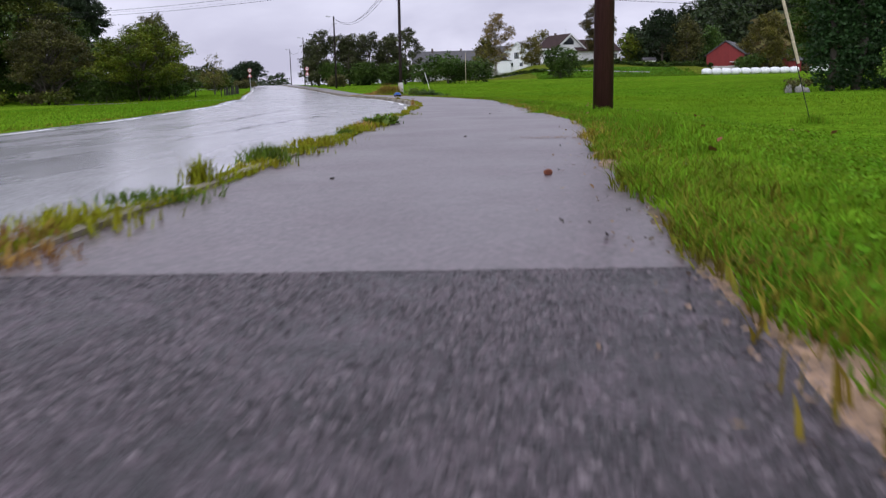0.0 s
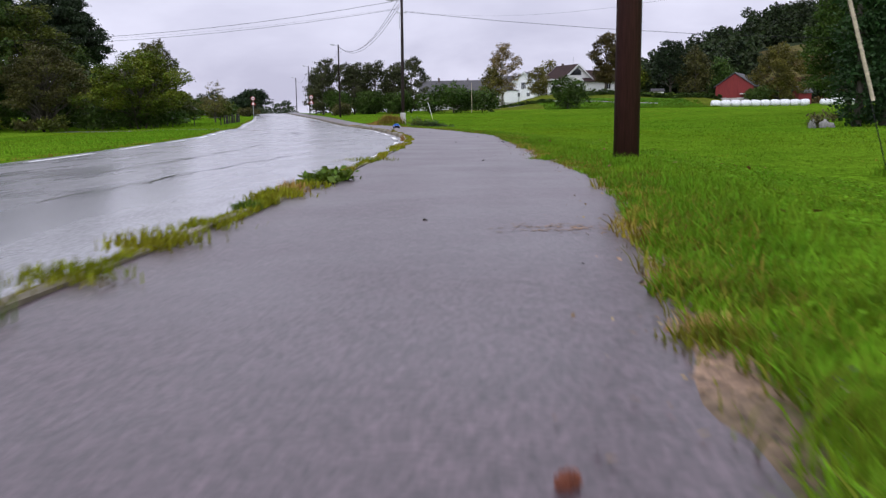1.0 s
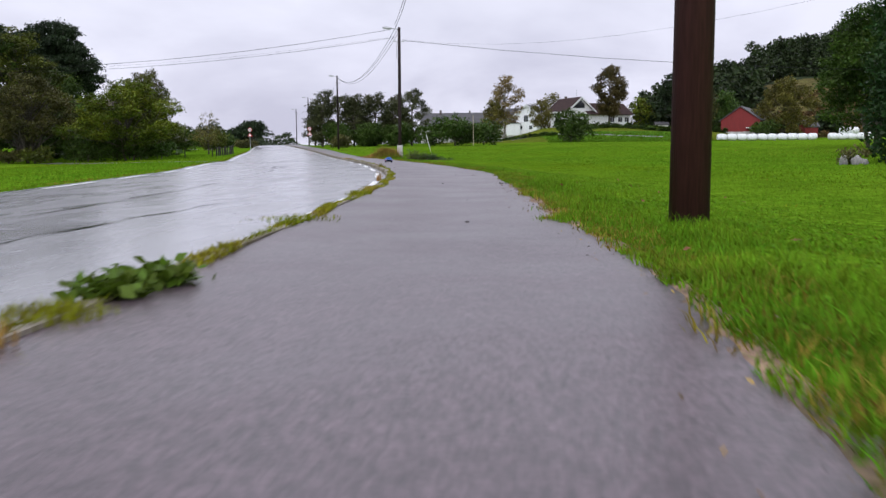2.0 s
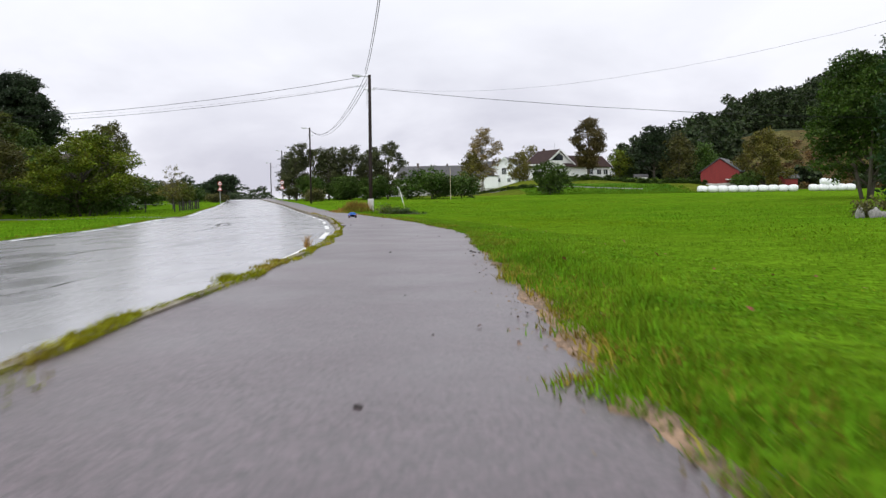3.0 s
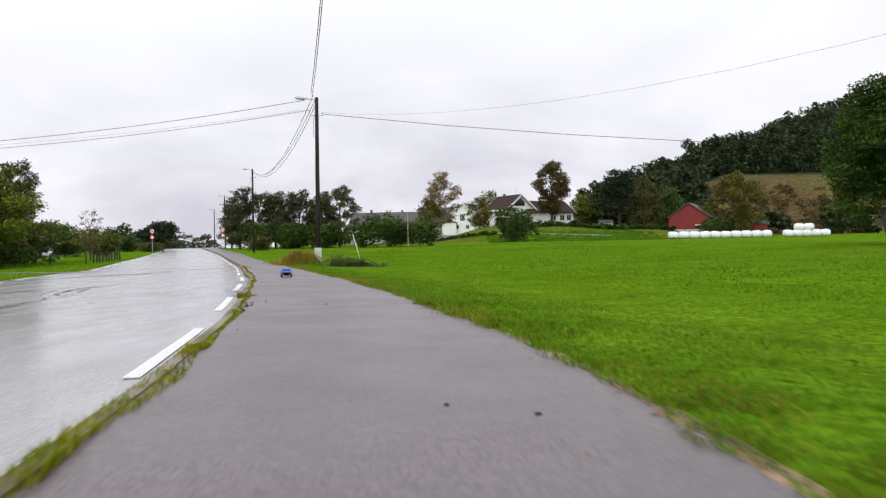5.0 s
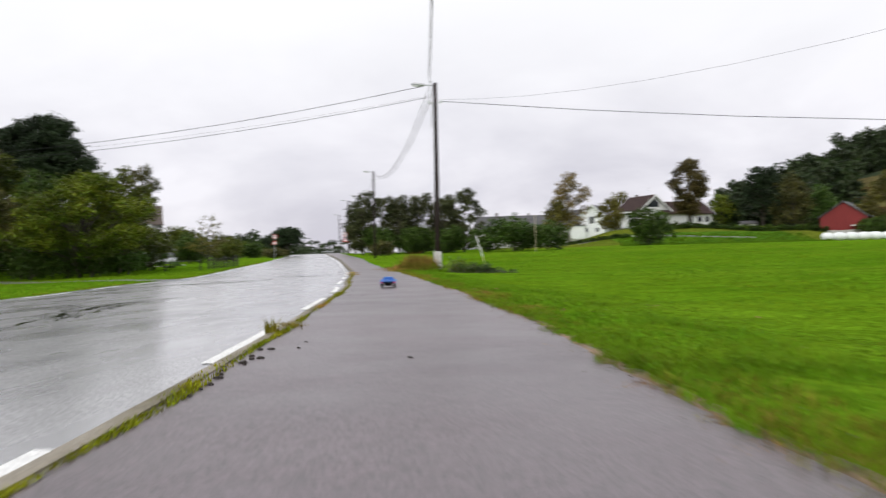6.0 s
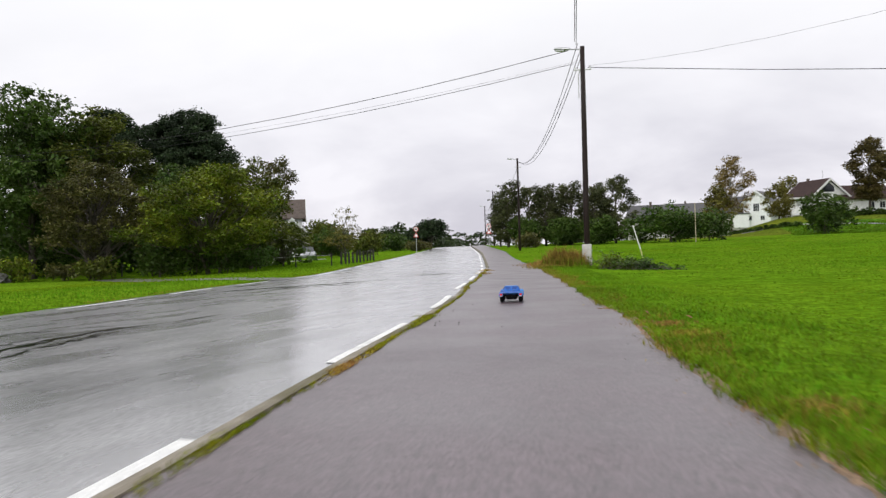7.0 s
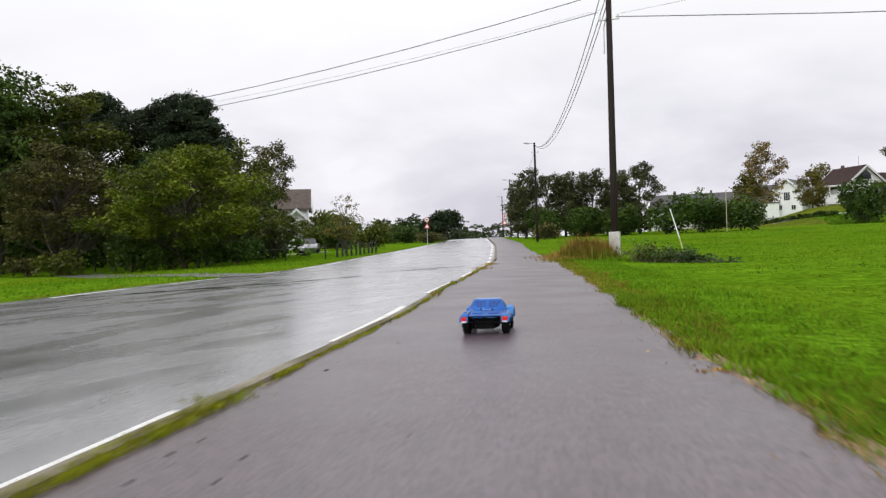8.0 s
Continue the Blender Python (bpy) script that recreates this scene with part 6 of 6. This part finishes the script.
lawn("verge_grass", 5200, 1.3, 5.4, lambda y: right_x(y) + 0.02 + 0.04 * np.sin(y * 5), lambda y: right_x(y) + 0.20, (0.03, 0.085), (0.004, 0.009), M_VERGE, "green grass hanging over the path edge", 78, patchy=0.5, lean=1.3, zf=edge_z)
lawn("yellowed_grass", 3400, 1.3, 5.4, lambda y: right_x(y) + 0.0 + 0.05 * np.sin(y * 5), lambda y: right_x(y) + 0.16, (0.02, 0.07), (0.004, 0.009), M_FRINGE, "yellowed grass hanging over the path edge", 79, patchy=0.8, lean=1.3, zf=edge_z)
lawn("rusty_grass", 9000, 26, 60, lambda y: right_x(y) + 0.0 + 0.06 * np.sin(y * 1.9) * np.sin(y * 5.1), lambda y: right_x(y) + 0.17, (0.015, 0.06), (0.004, 0.010), M_RUSTGRASS, "rusty dead grass along the ragged path edge", 85, patchy=1.0, lean=1.2)
lawn("bank_grass", 12000, 152, 168, lambda y: 13 + 0 * y, lambda y: 42 + 0 * y, (0.10, 0.30), (0.08, 0.22), M_TUFT, "rank dark-green grass on the bank below the houses", 80, patchy=0.7)

lawn("edge_grass", 76000, 1.0, 48, lambda y: right_x(y) - 0.03 + 0.11 * bare(y) + 0.03 * np.sin(y * 2.7) * np.sin(y * 6.1) - 0.015 * np.sin(y * 13.0), lambda y: right_x(y) + 0.26, (0.025, 0.065), (0.004, 0.010), M_VERGE, "green grass hanging over the ragged path edge", 87, bias=1.25, lean=1.4, patchy=0.35, zf=edge_z)
lawn("edge_grass", 16000, 4.5, 19, lambda y: right_x(y) + 0.10 + 0.05 * np.sin(y * 3.7), lambda y: right_x(y) + 0.75, (0.05, 0.12), (0.004, 0.009), M_VERGE, "longer shaggy grass along the path edge", 88, lean=1.0, patchy=0.7)
# clover and small broad leaves in the verge, uneven tufts over the meadow
rngv = np.random.default_rng(95)
n = 70000
xs, ys = scatter(n, -1, 44, lambda y: right_x(y) + 0.10, lambda y: right_x(y) + 2.8, rngv, 1.3)
gate = np.sin(xs * 3.1 + ys * 1.3) * np.sin(ys * 2.7 - xs * 1.9) + rngv.uniform(-0.8, 0.8, n) > 0
xs, ys = xs[gate], ys[gate]
me = leaf_cards("clover", np.stack([xs, ys, land(xs, ys) + rngv.uniform(0.01, 0.045, len(xs))], 1), 0.022, M_VERGE, rngv, 1.1, 1.6)
tagged(new("clover", me), "low clover and small broad leaves in the verge", "clover", "", "stuff")
for mt, seed, n, k, label in ((M_TUFT, 96, 1500, 26, "darker rank tufts scattered over the meadow"), (M_KERBGRASS, 97, 280, 18, "pale yellowish tufts scattered over the meadow")):
    rngv = np.random.default_rng(seed)
    xs, ys = scatter(n, 6, 140, lambda y: right_x(y) + 1.4, lambda y: right_x(y) + 46.0 + 0 * y, rngv, 1.2)
    sp = (0.06 + 0.004 * ys) * rngv.uniform(0.5, 1.6, n)
    xs, ys = np.repeat(xs, k) + rngv.normal(size=n * k) * np.repeat(sp, k) * 2.2, np.repeat(ys, k) + rngv.normal(size=n * k) * np.repeat(sp, k)
    roots = np.stack([xs, ys, land(xs, ys) - 0.01], 1)
    far = 1 + ys / 40
    me = blades("meadow_tufts", roots, rngv.uniform(0.02, 0.055, n * k) * (0.8 + 0.2 * far), rngv.uniform(0.006, 0.012, n * k) * far, mt, rngv, 1.8)
    tagged(new("meadow_tufts", me), label, "grass", "", "stuff")
# weeds in the kerb joint
kz = lambda x, y: rise(y)
lawn("kerb_weeds", 7000, 16.0, 26.2, lambda y: kerb_x(y) - 0.06, lambda y: kerb_x(y) + 0.08 + 0.04 * np.sin(y * 2.1), (0.012, 0.045), (0.004, 0.010), M_KERBGRASS, "low grass and moss growing in the kerb joint", 84, patchy=0.6, zf=kz, lean=1.1)
lawn("kerb_weeds", 12000, 1.5, 16.4, lambda y: kerb_x(y) - 0.07 - 0.03 * np.sin(y * 3.3), lambda y: kerb_x(y) + 0.03 + 0.03 * np.sin(y * 2.1), (0.012, 0.045), (0.004, 0.010), M_KERBGRASS, "grass and weeds growing in the kerb joint", 81, patchy=1.1, zf=kz, lean=1.1)
lawn("kerb_weeds", 1100, 46.5, 62, lambda y: kerb_x(y) - 0.02, lambda y: kerb_x(y) + 0.03 + 0.06 * np.sin(y * 0.9) ** 2, (0.02, 0.06), (0.008, 0.016), M_KERBGRASS, "scattered weeds in the kerb joint", 83, patchy=1.4, zf=kz, lean=1.1)
lawn("kerb_weeds", 11000, 26, 42.0, lambda y: kerb_x(y) - 0.01 - 0.02 * np.sin(y * 1.3), lambda y: kerb_x(y) + 0.045 + 0.04 * np.sin(y * 0.9) ** 2, (0.006, 0.028), (0.005, 0.012), M_KERBGRASS, "grass and moss growing along the kerb", 82, patchy=1.1, zf=kz, lean=1.3)
lawn("kerb_weeds", 1200, 42, 47, lambda y: kerb_x(y) - 0.01, lambda y: kerb_x(y) + 0.05, (0.006, 0.03), (0.006, 0.012), M_KERBGRASS, "scattered moss along the kerb", 86, patchy=1.6, zf=kz, lean=1.3)


def tuft(x, y, n, h, spread, material, label, seed, w=(0.004, 0.009), zf=kz, lean=0.9, name="grass_tuft"):
    rng = np.random.default_rng(seed)
    r = rng.normal(size=(n, 2)) * spread
    xs, ys = x + r[:, 0], y + r[:, 1]
    roots = np.stack([xs, ys, zf(xs, ys) - 0.01], 1)
    k = np.exp(-(r ** 2).sum(1) / (2.5 * spread) ** 2)
    tagged(new(name, blades(name, roots, rng.uniform(0.5, 1.0, n) * h * (0.5 + 0.5 * k), rng.uniform(*w, n), material, rng, lean)), label, "grass tuft", "grass tufts", "stuff")


for i, (dx, y, n, h, s, mt) in enumerate([(-0.06, 3.60, 120, 0.15, 0.035, M_KERBGRASS), (-0.05, 4.62, 300, 0.13, 0.055, M_WEED), (0.0, 4.35, 160, 0.06, 0.06, M_KERBGRASS), (-0.04, 5.2, 240, 0.075, 0.08, M_KERBGRASS), (-0.04, 3.05, 220, 0.07, 0.09, M_WEED), (-0.06, 2.5, 260, 0.09, 0.09, M_KERBGRASS), (-0.08, 2.25, 90, 0.08, 0.06, M_RUSTGRASS), (-0.02, 2.0, 160, 0.06, 0.09, M_RUSTGRASS), (-0.03, 5.9, 300, 0.09, 0.09, M_KERBGRASS), (-0.02, 6.4, 200, 0.07, 0.07, M_KERBGRASS), (-0.03, 7.15, 170, 0.075, 0.035, M_WEED), (-0.03, 7.45, 190, 0.10, 0.045, M_KERBGRASS), (-0.04, 7.9, 300, 0.09, 0.08, M_KERBGRASS), (-0.05, 8.2, 110, 0.12, 0.05, M_RUSTGRASS), (-0.04, 8.6, 260, 0.08, 0.08, M_KERBGRASS), (-0.06, 12.4, 220, 0.06, 0.14, M_KERBGRASS), (-0.05, 15.9, 220, 0.085, 0.05, M_KERBGRASS), (-0.04, 17.1, 160, 0.06, 0.05, M_KERBGRASS), (-0.05, 17.8, 160, 0.06, 0.05, M_KERBGRASS), (-0.12, 20.5, 46, 0.22, 0.025, M_RUSTGRASS), (-0.05, 32.5, 70, 0.17, 0.03, M_FRINGE), (0.0, 33.1, 160, 0.07, 0.08, M_DRYGRASS), (0.0, 40.4, 120, 0.03, 0.07, M_KERBGRASS), (0.05, 57.2, 200, 0.10, 0.12, M_DRYGRASS), (0.02, 61.5, 300, 0.09, 0.12, M_DRYGRASS)]):
    tuft(float(kerb_x(y)) + dx, y, n, h, s, mt, "shaggy grass tuft growing at the kerb", 200 + i)
for i, (x, y, n, h, s, mt) in enumerate([(1.36, 4.45, 420, 0.10, 0.05, M_FRINGE), (1.37, 4.55, 200, 0.09, 0.05, M_DRYGRASS), (1.60, 5.75, 300, 0.09, 0.08, M_FRINGE), (1.66, 5.8, 400, 0.11, 0.10, M_VERGE), (1.56, 12.45, 200, 0.08, 0.06, M_FRINGE), (2.05, 9.6, 400, 0.12, 0.12, M_VERGE), (1.70, 12.35, 600, 0.12, 0.10, M_VERGE), (1.82, 13.4, 500, 0.12, 0.14, M_VERGE), (2.3, 15.9, 500, 0.16, 0.2, M_VERGE), (5.3, 12.2, 300, 0.20, 0.10, M_VERGE), (2.45, 11.75, 420, 0.11, 0.14, M_VERGE), (3.4, 27.0, 900, 0.10, 0.35, M_VERGE), (0.92, 28.35, 420, 0.06, 0.11, M_RUSTGRASS), (0.80, 28.8, 260, 0.06, 0.09, M_FRINGE), (0.62, 29.6, 260, 0.06, 0.10, M_RUSTGRASS), (1.0, 27.9, 300, 0.06, 0.10, M_FRINGE), (1.12, 27.3, 300, 0.05, 0.10, M_RUSTGRASS), (-1.38, 41.3, 160, 0.06, 0.08, M_RUSTGRASS), (-0.75, 39.2, 500, 0.09, 0.14, M_RUSTGRASS), (-0.55, 38.2, 500, 0.10, 0.14, M_FRINGE), (-0.05, 35.2, 420, 0.09, 0.13, M_RUSTGRASS), (-5.5, 66.4, 800, 1.05, 0.32, M_RUSTGRASS), (-5.4, 66.2, 300, 0.7, 0.34, M_FRINGE), (-4.95, 66.6, 600, 1.0, 0.26, M_RUSTGRASS), (-4.8, 66.5, 350, 0.6, 0.3, M_VERGE), (-6.1, 68.4, 700, 0.5, 0.4, M_RUSTGRASS), (-6.0, 65.2, 600, 0.22, 0.35, M_RUSTGRASS), (-6.7, 69.5, 600, 0.25, 0.5, M_RUSTGRASS), (-5.3, 62.6, 500, 0.16, 0.35, M_FRINGE), (-4.3, 65.0, 400, 0.2, 0.25, M_VERGE)]):
    tuft(x, y, n, h, s, mt, "tall shaggy grass tuft beside the path", 230 + i, (0.004, 0.010) if y < 40 else (0.012, 0.03), land, 0.6)


def weed(x, y, h, w, leaf, label, seed, size=0.035, per=900, zf=kz):
    ob = tree(x, y, label, leaf, h, w, seed, "bush", leaf_size=size, per=per, name="weed", category="weed", z=float(zf(x, y)), group="kerb weeds")
    return ob


weed(-0.27, 9.0, 0.10, 0.15, M_WEED, "dark broad-leaved weed growing over the kerb", 301, 0.045, 800)
weed(-0.20, 9.28, 0.085, 0.13, M_WEED, "dark broad-leaved weed growing over the kerb", 302, 0.045, 800)
# heap of cut branches thrown down below the lamp pole
def branch_heap(x0, y0, x1, y1, tall, wide, seed, leaf):
    """Leafy cut branches lying criss-cross along a line, tallest at its start."""
    rng = np.random.default_rng(seed)
    base = Vector((x0, y0, float(land(x0, y0))))
    ob = thing("branch_heap", "heap of cut leafy branches lying in the meadow", "branch heap", "cut branches", at=base)
    pts = []
    for i in range(46):
        u = rng.uniform() ** 1.3
        x, y = x0 + (x1 - x0) * u + rng.normal() * wide, y0 + (y1 - y0) * u + rng.normal() * wide
        top = tall * (1 - 0.75 * u) * rng.uniform(0.35, 1.0)
        a, ln = rng.uniform(0, 6.28), rng.uniform(0.35, 0.8)
        z = float(land(x, y))
        p = Vector((x - math.cos(a) * ln / 2, y - math.sin(a) * ln / 2, z + 0.02)) - base
        q = Vector((x + math.cos(a) * ln / 2, y + math.sin(a) * ln / 2, z + top)) - base
        stick = Bag()
        limb(stick, p, q, 0.014, 0.004, rng)
        part("branch", stick, M_BARK, ob)
        for k in range(20):
            f = rng.uniform(0.25, 1.05)
            c = p.lerp(q, f)
            pts.append((c.x + rng.normal() * 0.09, c.y + rng.normal() * 0.09, max(c.z + rng.normal() * 0.05, 0.02 + z - base.z)))
    part("leaves", leaf_cards("leaves", np.array(pts), 0.075, leaf, rng, 1.6, 0.5), None, ob)


branch_heap(-3.5, 66.2, -2.3, 64.6, 0.8, 0.28, 310, L_LIGHT)
branch_heap(-2.6, 64.6, -1.2, 62.8, 0.5, 0.24, 311, L_GREEN)
branch_heap(-3.6, 65.6, -2.2, 64.2, 0.6, 0.26, 312, L_YELLOWGREEN)
# fallen leaves on the verge
rngf = np.random.default_rng(91)
n = 46
xs, ys = scatter(n, 1, 40, lambda y: right_x(y) + 0.1, lambda y: right_x(y) + 2.6, rngf, 1.5)
fl = leaf_cards("fallen_leaves", np.stack([xs, ys, land(xs, ys) + 0.07], 1), 0.045, M_CONE, rngf, 1.3, 1.5)
tagged(new("fallen_leaves", fl), "reddish-brown fallen leaves caught in the verge grass", "fallen leaves", "", "stuff")
